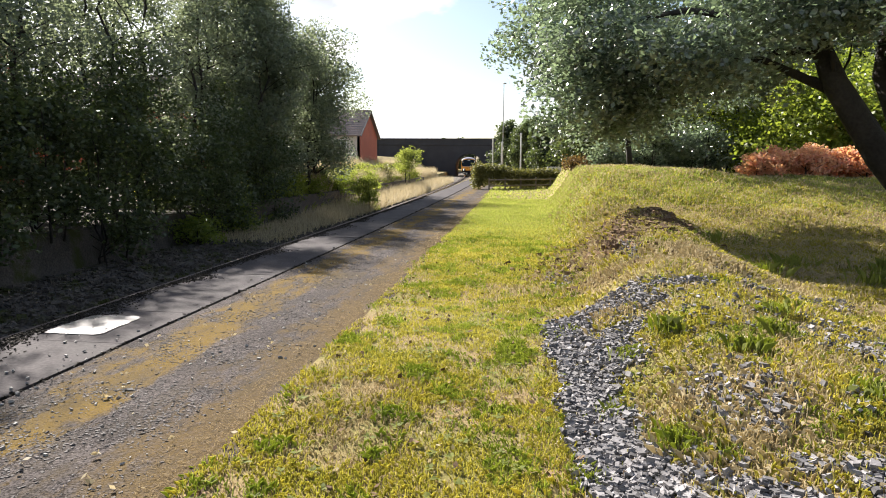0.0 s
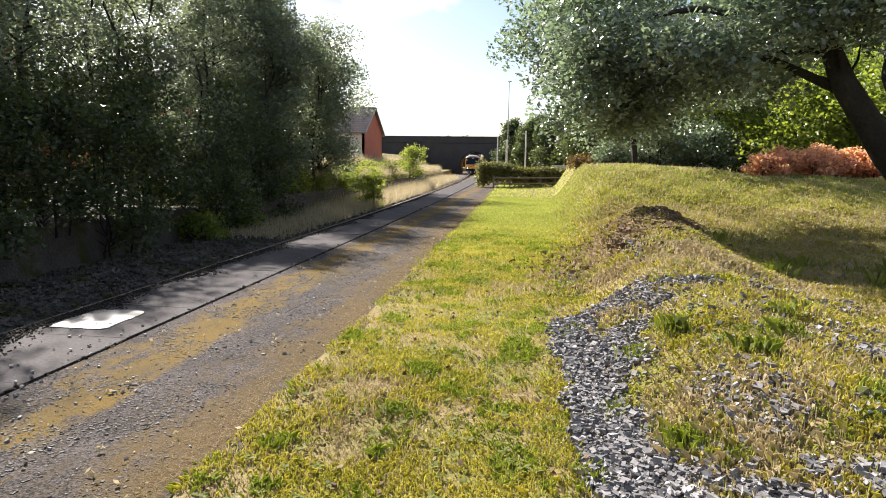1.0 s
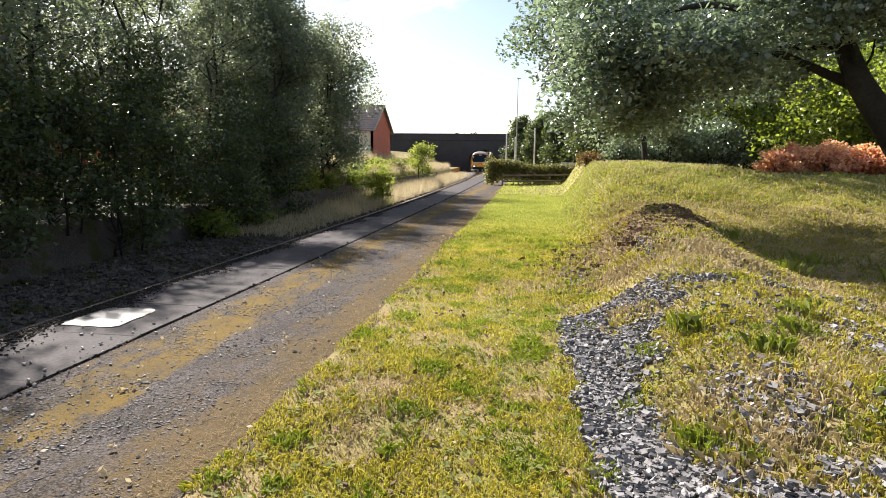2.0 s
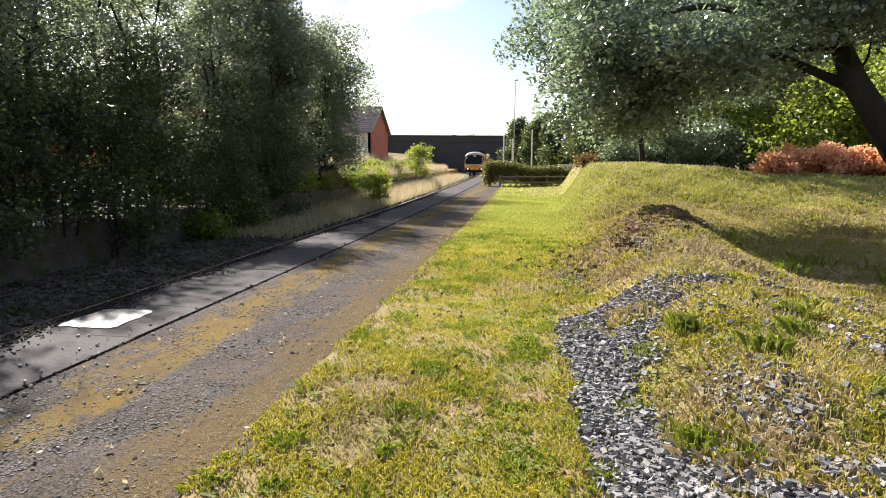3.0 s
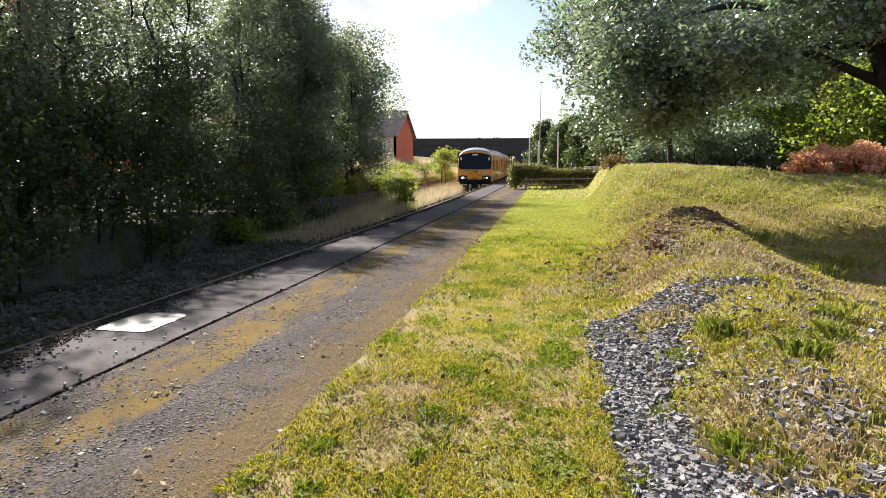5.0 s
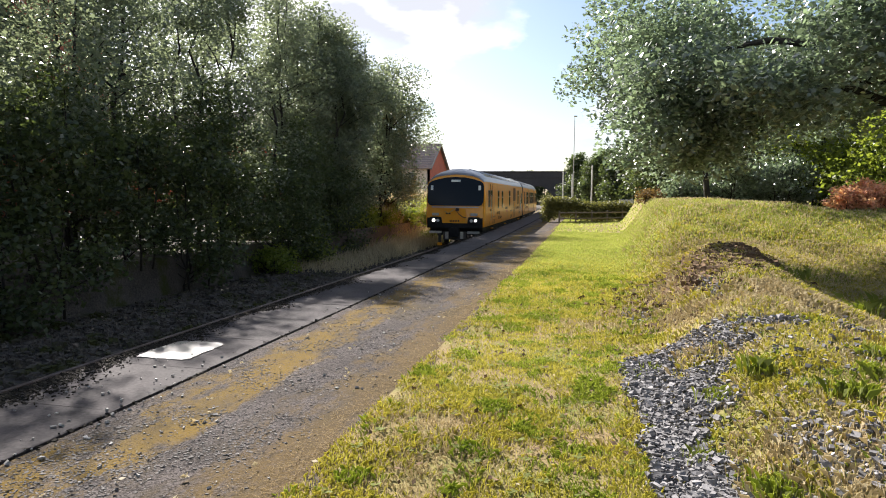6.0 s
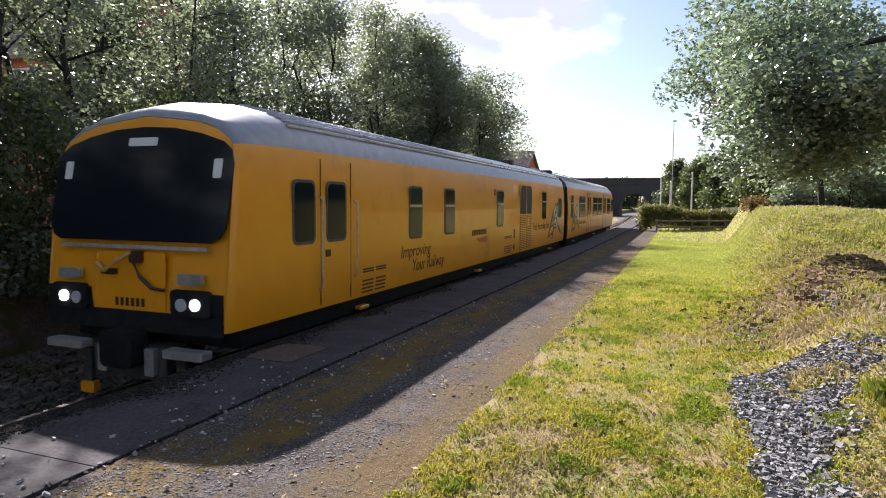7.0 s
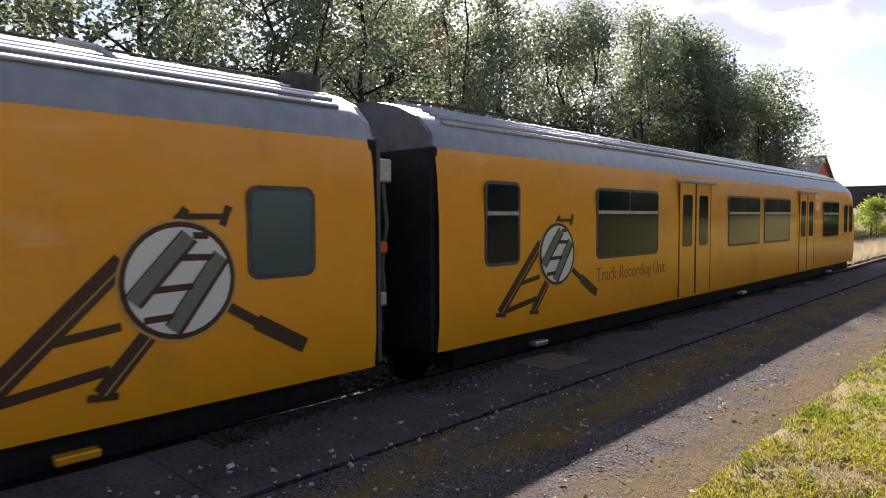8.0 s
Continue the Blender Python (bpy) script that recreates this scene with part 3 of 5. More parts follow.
def car_shell(name, label, length, cab_front, cab_rear):
    car = tagged(new(name), label, "train car", "train cars")
    st = []
    ends = (cab_front, cab_rear, length)
    if cab_front:
        st += [(0.0, HALF - 0.045, 0.30), (0.03, HALF - 0.02, 0.24), (0.12, HALF - 0.01, 0.19), (0.35, HALF, 0.13), (0.75, HALF, 0.05), (1.3, HALF, 0.0)]
    else:
        st += [(0.0, HALF - 0.015, 0.01), (0.12, HALF, 0.0)]
    n = 8
    st += [(1.3 + (length - 2.6) * i / n, HALF, 0.0) for i in range(1, n)]
    if cab_rear:
        st += [(length - 1.3, HALF, 0.0), (length - 0.75, HALF, 0.05), (length - 0.35, HALF, 0.13), (length - 0.12, HALF - 0.01, 0.19), (length - 0.03, HALF - 0.03, 0.24), (length, HALF - 0.07, 0.3)]
    else:
        st += [(length - 0.12, HALF, 0.0), (length, HALF - 0.015, 0.01)]
    part("side_panel", loft(st, 1, ends), M_YELLOW, car, "yellow painted steel side", True)
    part("side_panel", loft(st, -1, ends), M_YELLOW, car, "yellow painted steel side", True)
    part("roof", loft(st, "roof", ends), M_ROOF, car, "grey painted ribbed roof", True)
    part("floor_frame", boxes((-1.27, 1.27, 0.35, length - 0.35, 0.70, 0.955)), M_BLACK, car)
    for s in (1, -1):
        for rx, rz in ((1.16, 3.405), (1.07, 3.48), (0.97, 3.527), (0.86, 3.577), (0.74, 3.617), (0.60, 3.652), (0.42, 3.69)):
            part("roof_rib", tube(bmesh.new(), [(s * rx, 1.5 if cab_front else 0.3, rz + 0.008), (s * rx, length - (1.5 if cab_rear else 0.25), rz + 0.008)], [0.030, 0.030], 8), M_RIB, car, "", True)
    for y0 in (0.0 if cab_front else 0.05, length - 0.02 if not cab_rear else length - 0.03):
        side, roof = section(HALF - 0.05, 0.305) if (y0 < 1 and cab_front) or (y0 > 1 and cab_rear) else section(HALF - 0.06, 0.06)
        half = side + roof
        out = half + [(-x, z) for x, z in reversed(half[:-1])]
        end_mat = M_YELLOW if (y0 < 1 and cab_front) or (y0 > 1 and cab_rear) else M_BLACK
        bm = plate(bmesh.new(), out, "y", y0, 0.03)
        for v in bm.verts:
            v.co.y = rake(v.co.y, v.co.z, ends)
        part("end_panel", bm, end_mat, car)
    # bogies, wheels, underfloor boxes
    for by in (2.9, length - 2.9):
        bog = part("bogie", boxes((-1.1, -0.95, by - 1.7, by + 1.7, 0.45, 0.75), (0.95, 1.1, by - 1.7, by + 1.7, 0.45, 0.75), (-1, 1, by - 0.25, by + 0.25, 0.4, 0.72), bevel=0.03), M_DARKGREY, car)
        for wy in (by - 1.3, by + 1.3):
            for wx in (-0.7175, 0.7175):
                part("wheel", plate(bmesh.new(), [(a, b + 0.42) for a, b in circle(wy, 0, 0.42, n=20)], "x", wx - 0.06, 0.12), M_DARKGREY, bog)
    for k, y0 in enumerate((5.2, 7.3, 9.8, 12.2)):
        part("equipment_box", boxes((-1.2, 1.2, y0, y0 + 1.5 + 0.25 * (k % 2), 0.38, 0.80), bevel=0.03), M_DARKGREY, car)
    for y0 in ((3.1, 9.1, 17.66) if cab_front else (1.75, 9.1, 16.2)):
        part("footstep", boxes((1.28, 1.39, y0, y0 + 0.28, 0.745, 0.805), bevel=0.01), M_YELLOW if cab_front else M_STEEL, car, "small step plate under the sill")
    return car


def cab_face(car, y, s):
    """Cab end: glazed front, lamp clusters, skirt, coupler. s = -1 faces -y."""
    def P(name, outline, d, thick, mat, parent=car, label=""):
        a = y + s * (d + thick) if s < 0 else y + d
        bm = plate(bmesh.new(), outline, "y", a, thick)
        for v in bm.verts:
            v.co.y -= s * 0.30 * min(1.0, max(0.0, (v.co.z - 1.75) / 1.6))
        return part(name, bm, mat, parent, label)
    half = [(1.33, 2.12), (1.345, 2.40), (1.345, 2.85), (1.30, 3.00), (1.17, 3.10), (0.85, 3.20), (0.45, 3.275)]
    win = half + [(0.0, 3.30)] + [(-p, q) for p, q in reversed(half)] + [(-1.26, 2.0), (-1.15, 1.95), (1.15, 1.95), (1.26, 2.0)]
    glass = P("windscreen", win, 0.0, 0.02, M_GLASS, car, "wide black glazed cab front with arched top")
    P("destination_blind", rounded(-0.22, 0.22, 3.07, 3.17, 0.02), 0.022, 0.004, M_WHITE, glass)
    for sx in (-1.14, 1.14):
        P("marker_lamp", rounded(sx - 0.06, sx + 0.06, 2.68, 2.90, 0.02), 0.022, 0.006, M_WHITE, glass)
    P("sill_strip", rounded(-1.12, 1.12, 1.86, 1.90, 0.01), 0.0, 0.03, M_STEEL)
    P("skirt", [(-1.33, 0.90), (1.33, 0.90), (1.33, 1.38), (0.64, 1.38), (0.60, 1.13), (-0.60, 1.13), (-0.64, 1.38), (-1.33, 1.38)], 0.0, 0.02, M_BLACK, car, "black lower front panel")
    for sx in (-1, 1):
        cl = P("lamp_housing", rounded(sx * 0.92 - 0.28, sx * 0.92 + 0.28, 1.12, 1.42, 0.06), 0.02, 0.05, M_BLACK)
        P("headlight", circle(sx * 1.0, 1.26, 0.07, n=16), 0.07, 0.02, M_LAMP if sx * s > 0 else M_LAMP_DIM, cl, "lit round white headlight")
        P("tail_lamp", circle(sx * 0.80, 1.25, 0.075, n=16), 0.07, 0.015, M_LAMP_OFF, cl)
        P("lamp_bracket", rounded(sx * 0.92 - 0.16, sx * 0.92 + 0.16, 1.48, 1.60, 0.02), 0.0, 0.08, M_STEEL)
        P("buffer_step", rounded(sx * 0.9 - 0.28, sx * 0.9 + 0.28, 0.65, 0.75, 0.02), 0.02, 0.16, M_STEEL)
        guard = P("lifeguard", rounded(sx * 0.72 - 0.06, sx * 0.72 + 0.06, 0.20, 0.62, 0.02), -0.05, 0.06, M_DARKGREY)
        P("guard_foot", rounded(sx * 0.72 - 0.11, sx * 0.72 + 0.11, 0.07, 0.21, 0.03), -0.06, 0.09, M_YELLOW if sx * s > 0 else M_DARKGREY, guard, "yellow guard foot" if sx * s > 0 else "")
        P("guard_iron", rounded(sx * 0.36 - 0.07, sx * 0.36 + 0.07, 0.40, 0.72, 0.02), 0.02, 0.10, M_STEEL)
    P("coupler", rounded(-0.24, 0.24, 0.50, 0.92, 0.08), 0.0, 0.26, M_BLACK, car, "black automatic coupler head")
    P("coupler_base", rounded(-0.55, 0.55, 0.34, 0.72, 0.05), -0.3, 0.35, M_DARKGREY)
    P("door_plate", rounded(-0.52, 0.52, 1.14, 1.82, 0.04), 0.0, 0.012, M_YELLOW)
    for k in range(6):
        P("number_bar", rounded(-0.24 + 0.08 * k, -0.19 + 0.08 * k, 1.18, 1.28, 0.01), 0.013, 0.003, M_BROWN)
    bm = bmesh.new()
    q = y + s * 0.06
    tube(bm, [(0.18 * -s, q, 1.80), (0.10 * -s, q, 1.70), (0.22 * -s, q + s * 0.03, 1.55), (0.40 * -s, q + s * 0.03, 1.42), (0.55 * -s, q, 1.40)], [0.022] * 5, 6)
    part("jumper_cable", bm, M_BROWN, car, "drooping dark jumper cable")
    bm = bmesh.new()
    tube(bm, [(0.06 * -s, q, 1.82), (-0.10 * -s, q + s * 0.05, 1.72), (-0.30 * -s, q + s * 0.05, 1.60), (-0.46 * -s, q, 1.68)], [0.026] * 4, 6)
    part("brake_pipe", bm, M_TAN, car, "looped tan brake pipe")
    P("jumper_socket", rounded(0.12 * -s - 0.08, 0.12 * -s + 0.08, 1.70, 1.84, 0.03), 0.0, 0.07, M_BROWN)
    P("jumper_socket", rounded(-0.30 * -s - 0.12, -0.30 * -s + 0.10, 1.55, 1.62, 0.02), 0.0, 0.05, M_BROWN)


def louvres(car, y0, y1, z0, z1, n, mat=None):
    for i in range(n):
        z = z0 + (z1 - z0) * i / max(1, n - 1)
        part("louvre", boxes((side_x(z) - 0.01, side_x(z) + 0.012, y0, y1, z - 0.012, z + 0.012)), mat or M_BROWN, car)


def door_leaf(car, y0, y1, z0=1.0, z1=2.95):
    """Sliding door leaf, framed by dark gaps, with a tall window."""
    x = HALF - 0.004
    fr = part("door", plate(bmesh.new(), rounded(y0, y1, z0, z1, 0.04), "x", x, 0.010), M_YELLOW, car)
    for yy in (y0, y1):
        part("door_seal", boxes((x, x + 0.013, yy - 0.012, yy + 0.012, z0, z1)), M_BROWN, fr)
    part("pane", plate(bmesh.new(), rounded(y0 + 0.13, y1 - 0.13, 1.85, 2.75, 0.06), "x", x + 0.010, 0.004), M_GLASS, fr)
    return fr


CAR1, CAR2 = 20.4, 19.3
GAP = 0.86


def end_arch(y, thick):
    """Plate closing the curved roof end between two cars."""
    roof = [(HALF - 0.08, 3.08)] + section(HALF - 0.01, 0.01)[1]
    return plate(bmesh.new(), roof + [(-a, q) for a, q in reversed(roof[:-1])], "y", y, thick)


def make_train():
    lead = car_shell("train_car", "yellow track inspection railcar with black cab front, grey roof", CAR1, True, False)
    cab_face(lead, 0.0, -1)
    x = HALF
    for a, b in ((1.26, 1.72), (2.08, 2.56)):
        side_window(lead, a, b, 1.90, 2.67)
    for yy, z0, z1 in ((1.84, 1.22, 2.50), (2.82, 1.30, 2.45)):
        bm = bmesh.new()
        tube(bm, [(x + 0.01, yy, z0), (x + 0.07, yy, z0 + 0.05), (x + 0.07, yy, z1 - 0.05), (x + 0.01, yy, z1)], [0.016] * 4, 6)
        part("grab_rail", bm, M_STEEL, lead, "pale metal grab rail")
    for yy in (1.90, 2.74):
        part("door_seam", boxes((x - 0.01, x + 0.004, yy - 0.004, yy + 0.004, 1.0, 3.0)), M_BROWN, lead)
    part("door_lock", boxes((x, x + 0.02, 2.02, 2.14, 1.66, 1.76), bevel=0.008), M_BROWN, lead)
    side_window(lead, 4.92, 5.46, 1.80, 2.68, 2.36)
    side_window(lead, 6.72, 7.26, 1.80, 2.68, 2.36)
    side_window(lead, 10.60, 11.16, 1.84, 2.72, 2.40)
    side_window(lead, 16.15, 16.75, 1.91, 2.79, 2.48)
    side_window(lead, 19.09, 19.66, 1.92, 2.60, None, M_GREENGLASS)
    for a, b in ((3.12, 3.48), (3.58, 3.92)):
        louvres(lead, a, b, 1.34, 1.38, 2)
        louvres(lead, a, b, 1.02, 1.20, 4)
    for a, b in ((11.38, 11.70), (11.77, 12.10)):
        louvres(lead, a, b, 1.46, 1.50, 2)
        louvres(lead, a, b, 1.04, 1.22, 4)
    part("filler_box", boxes((x - 0.01, x + 0.006, 12.33, 12.47, 1.42, 1.68)), M_BROWN, lead)
    part("filler_box", boxes((x - 0.01, x + 0.006, 12.36, 12.44, 1.10, 1.24)), M_BROWN, lead)
    part("warning_plate", boxes((x - 0.01, x + 0.006, 10.33, 10.47, 2.62, 2.78)), M_REDV, lead)
    # grille doors
    for a, b in ((13.02, 13.80), (13.86, 14.56)):
        gr = part("grille_door", plate(bmesh.new(), rounded(a, b, 1.0, 3.0, 0.04), "x", x - 0.004, 0.010), M_YELLOW, lead)
        cut = [(a + 0.03, 2.10), (b - 0.03, 2.10), (b - 0.03, 2.78 if b > 14.0 else 2.95), (b - 0.15, 2.95), (a + 0.15, 2.95), (a + 0.03, 2.72 if a < 13.5 else 2.95)]
        part("mesh_panel", plate(bmesh.new(), cut, "x", x + 0.006, 0.004), M_DARKGREY, gr)
        part("slat_backing", boxes((x + 0.004, x + 0.009, a + 0.04, b - 0.04, 1.03, 2.06)), M_BROWN, gr)
        for i in range(19):
            z = 1.06 + 0.97 * i / 18
            part("slat", boxes((x + 0.006, x + 0.020, a + 0.04, b - 0.04, z - 0.014, z + 0.014)), M_YELLOW, gr)
    part("grille_latch", boxes((x + 0.01, x + 0.03, 13.90, 14.16, 1.70, 2.0), bevel=0.008), M_YELLOW, lead)
    emblem(lead, 18.50, 1.92, 1.0)
    flat_letters("Improving", 0.32, 4.52, 1.44, x + 0.003, M_BROWN, lead, "slogan", 0.2, 1.4)
    flat_letters("Your Railway", 0.32, 5.02, 1.17, x + 0.003, M_BROWN, lead, "slogan", 0.2, 1.62)
    flat_letters("Track Recording Unit", 0.33, 14.74, 1.55, x + 0.003, M_BROWN, lead, "lettering", 0.1, 2.58)
    for k in range(9):
        part("mark_bar", bar(bmesh.new(), x + 0.003, (8.51 + 0.13 * k, 1.72), (8.60 + 0.13 * k, 1.73), 0.13), M_BROWN, lead)
    part("operator_stripe", plate(bmesh.new(), [(8.8, 1.58), (9.1, 1.48), (9.7, 1.46), (9.73, 1.60)], "x", x + 0.002, 0.002), M_REDV, lead)
    bm = bmesh.new()
    tube(bm, [(0.45, 14.4, 3.74), (0.45, 17.9, 3.74), (0.85, 18.3, 3.65), (0.80, 18.9, 3.66), (0.60, 19.9, 3.72)], [0.014] * 5, 6)
    part("roof_cable", bm, M_DARKGREY, lead)
    part("roof_vent", boxes((0.5, 0.92, 19.82, 20.16, 3.56, 3.74), bevel=0.025), M_DARKGREY, lead)
    part("roof_vent", boxes((0.5, 0.85, 14.1, 14.35, 3.58, 3.78), bevel=0.03), M_DARKGREY, lead)
    part("roof_bracket", tube(bmesh.new(), [(0.98, 18.25, 3.55), (0.80, 18.18, 3.66), (0.55, 18.0, 3.73)], [0.03, 0.03, 0.03], 5), M_STEEL, lead, "pale bracket across the roof ribs")
    part("gangway", boxes((-0.6, 0.6, CAR1, CAR1 + GAP, 0.95, 3.1), bevel=0.05), M_BLACK, lead, "black folded gangway between the cars")
    part("gangway_wall", boxes((-1.34, 1.34, CAR1 - 0.05, CAR1 + 0.06, 0.95, 3.12), bevel=0.02), M_BLACK, lead)
    part("roof_end", end_arch(CAR1 - 0.02, 0.06), M_ROOF, lead, "grey arched roof end")
    part("corner_strip", boxes((1.27, 1.365, CAR1 + 0.055, CAR1 + 0.10, 0.98, 3.15), bevel=0.01), M_FRAME, lead)
    part("junction_box", boxes((1.14, 1.30, CAR1 + 0.06, CAR1 + 0.30, 2.72, 2.95), bevel=0.015), M_STEEL, lead, "pale electrical box in the gap")
    part("hose_tap", boxes((1.18, 1.28, CAR1 + 0.06, CAR1 + 0.27, 2.02, 2.14), bevel=0.02), M_REDV, lead, "red hose tap")
    part("hose_tap", boxes((1.18, 1.27, CAR1 + 0.06, CAR1 + 0.26, 1.50, 1.64), bevel=0.02), M_STEEL, lead)
    part("gangway_hose", tube(bmesh.new(), [(1.22, CAR1 + 0.24, 2.75), (1.25, CAR1 + 0.27, 2.3), (1.23, CAR1 + 0.22, 1.9), (1.24, CAR1 + 0.25, 1.5)], [0.022] * 4, 6), M_FRAME, lead)
    part("gangway_hose", tube(bmesh.new(), [(1.0, CAR1 + 0.05, 2.6), (1.1, CAR1 + 0.25, 1.8), (1.0, CAR1 + 0.4, 1.2)], [0.03] * 3, 6), M_DARKGREY, lead)

    rear = car_shell("train_car", "yellow passenger-style railcar with wide windows, grey roof", CAR2, False, True)
    cab_face(rear, CAR2, 1)
    side_window(rear, 0.76, 1.34, 1.85, 2.75, 2.42)
    side_window(rear, 3.20, 5.05, 1.82, 2.74, 2.44, None, 4.12)
    side_window(rear, 8.2, 10.0, 1.82, 2.74, 2.44, None, 9.05)
    side_window(rear, 10.35, 12.2, 1.82, 2.74, 2.44, None, 11.28)
    side_window(rear, 15.3, 17.0, 1.82, 2.74, 2.44, None, 16.15)
    for a in (5.9, 6.6, 13.02, 13.72):
        door_leaf(rear, a, a + 0.66)
    for a in (5.8, 12.92):
        part("door_runner", boxes((x - 0.01, x + 0.03, a, a + 1.7, 2.96, 3.02), bevel=0.006), M_STEEL, rear)
    for a, b in ((17.75, 18.1), (18.4, 18.75)):
        side_window(rear, a, b, 1.90, 2.67)
    emblem(rear, 2.18, 1.90, 0.92)
    flat_letters("Track Recording Unit", 0.28, 3.15, 1.47, x + 0.003, M_FADED, rear, "lettering", 0.1, 2.2)
    bm = bmesh.new()
    tube(bm, [(0.5, 0.4, 3.74), (0.55, 2.0, 3.76), (0.8, 2.6, 3.68), (0.75, 5.6, 3.69), (0.5, 6.2, 3.74)], [0.02] * 5, 6)
    part("roof_cable", bm, M_DARKGREY, rear)
    part("gangway_wall", boxes((-1.34, 1.34, -0.06, 0.05, 0.95, 3.12), bevel=0.02), M_BLACK, rear)
    part("roof_end", end_arch(-0.05, 0.07), M_DARKROOF, rear, "dark grey arched roof end")
    return lead, rear


LEAD, REAR = make_train()


def car_pose(front, length):
    """A car on the bent line: its front end at y = front, its body a chord."""
    a = Vector((TRACK + float(bend(front + 2.9)), front + 2.9, RAIL_Z))
    b = Vector((TRACK + float(bend(front + length - 2.9)), front + length - 2.9, RAIL_Z))
    d = (b - a).normalized()
    o = a - d * 2.9
    return Matrix.Translation(o) @ Matrix.Rotation(-math.atan2(d.x, d.y), 4, "Z")


FRONT = [(0.0, 127.0), (0.5, 124.5), (1.0, 121.0), (1.5, 115.5), (2.2, 106.5), (2.8, 97.0), (3.5, 83.5), (4.0, 73.0), (4.6, 60.8), (5.3, 46.3), (5.5, 41.7),
         (6.0, 29.8), (6.5, 17.7), (7.0, 5.72), (7.5, -5.25), (8.0, -16.5)]

# ---------------------------------------------------------------- trees


def leaf_cloud(centres, radii, count, size, rng, flat=0.8, droop=0.0, level=0.0):
    """Leaves scattered in clumps, held the more level the higher level is. centres (n,3), radii (n,). Returns verts, quads."""
    n = len(centres)
    w = radii ** 2
    idx = rng.choice(n, count, p=w / w.sum())
    d = rng.normal(size=(count, 3))
    d /= np.linalg.norm(d, axis=1)[:, None]
    r = radii[idx] * rng.random(count) ** 0.45
    c = centres[idx] + d * r[:, None] * np.array([1, 1, flat])
    a = rng.normal(size=(count, 3))
    a[:, 2] = a[:, 2] * 0.6 - droop
    a /= np.linalg.norm(a, axis=1)[:, None]
    up = rng.normal(size=(count, 3)) + np.array([0, 0, level])
    b = np.cross(a, up)
    b /= np.linalg.norm(b, axis=1)[:, None]
    s = size * (0.65 + 0.7 * rng.random(count))
    L, Wd = a * s[:, None], b * (s * 0.32)[:, None]
    V = np.stack([c - L * 0.5, c + Wd, c + L * 0.5, c - Wd], 1).reshape(-1, 3)
    F = np.arange(count * 4).reshape(-1, 4)
    return V, F


def tree(name, label, base, height, spread, leaves, size, mat, seed, trunk_r=0.12, lean=(0, 0), bare=0.2, stems=1, flat=0.8, clump=0.55, group="", low=0.0):
    """Tapered trunk, limbs and a crown of clumped leaves, standing at base."""
    rng = np.random.default_rng(seed)
    bm = bmesh.new()
    cen, rad = [], []
    for s in range(stems):
        ang = 2 * math.pi * (s + rng.random()) / stems
        off = 0.0 if stems == 1 else 0.3
        p0 = Vector((off * math.cos(ang), off * math.sin(ang), -0.25))
        h = height * (1 if s == 0 else 0.75 + 0.25 * rng.random())
        out = 0.0 if stems == 1 else spread * 0.35
        top = Vector((lean[0] + out * math.cos(ang), lean[1] + out * math.sin(ang), h * 0.93))
        pts, rr = [], []
        for i in range(9):
            t = i / 8
            w = Vector((rng.normal() * 0.08, rng.normal() * 0.08, 0)) * (h / 6) * (1 if 0 < i else 0)
            pts.append(p0.lerp(top, t) + w + Vector((lean[0] * -0.4 * t * (1 - t), lean[1] * -0.4 * t * (1 - t), 0)))
            rr.append(trunk_r * (1 - 0.85 * t) / (1 if stems == 1 else 1.5) + 0.008)
        tube(bm, pts, rr, 8)
        nl = max(5, int(15 / stems ** 0.5))
        for k in range(nl):
            t = bare + (0.98 - bare) * (k + rng.random()) / nl
            f = t * 8
            i = min(7, int(f))
            st = Vector(pts[i]).lerp(Vector(pts[i + 1]), f - i)
            az = 2.4 * k + rng.random()
            reach = spread * (0.55 + 0.5 * rng.random()) * math.sin(math.pi * min(0.95, 0.22 + 0.78 * (t - bare) / (1 - bare))) ** 0.7
            rise = reach * (0.25 + 0.5 * rng.random()) * (1 - low)
            en = st + Vector((math.cos(az) * reach, math.sin(az) * reach, rise - low * reach * 0.5))
            mid = st.lerp(en, 0.5) + Vector((rng.normal() * 0.1, rng.normal() * 0.1, 0.12 * reach))
            r0 = rr[i] * 0.55
            tube(bm, [st, mid, en], [r0, r0 * 0.6, 0.008], 5)
            for q in (0.45, 0.7, 0.95):
                p = (st.lerp(mid, q * 2) if q < 0.5 else mid.lerp(en, q * 2 - 1)) + Vector(rng.normal(size=3)) * 0.16 * spread * 0.5
                cen.append(tuple(p))
                rad.append(clump * (0.6 + 0.7 * rng.random()) * (0.75 + 0.25 * q))
        cen.append(tuple(pts[-1]))
        rad.append(clump)
    V, F = leaf_cloud(np.array(cen), np.array(rad), leaves, size, rng, flat)
    root = tagged(new(name), label, "tree" if "tree" in name else "shrub", group)
    root.location = base
    tr = part("trunk", bm, M_BARK, root, "", True)
    cr = new("crown", np_mesh("crown", V, F, mat))
    cr.parent = root
    return root


def gz(x, y):
    return float(ground_z(np.array([x]), np.array([y]))[0])


def shrub(name, label, x, y, height, spread, leaves, size, mat, seed, z=None, group=""):
    return tree(name, label, (x, y, gz(x, y) if z is None else z), height, spread, leaves, size, mat, seed, 0.035, (0, 0), 0.05, 4, 0.9, spread * 0.36, group)


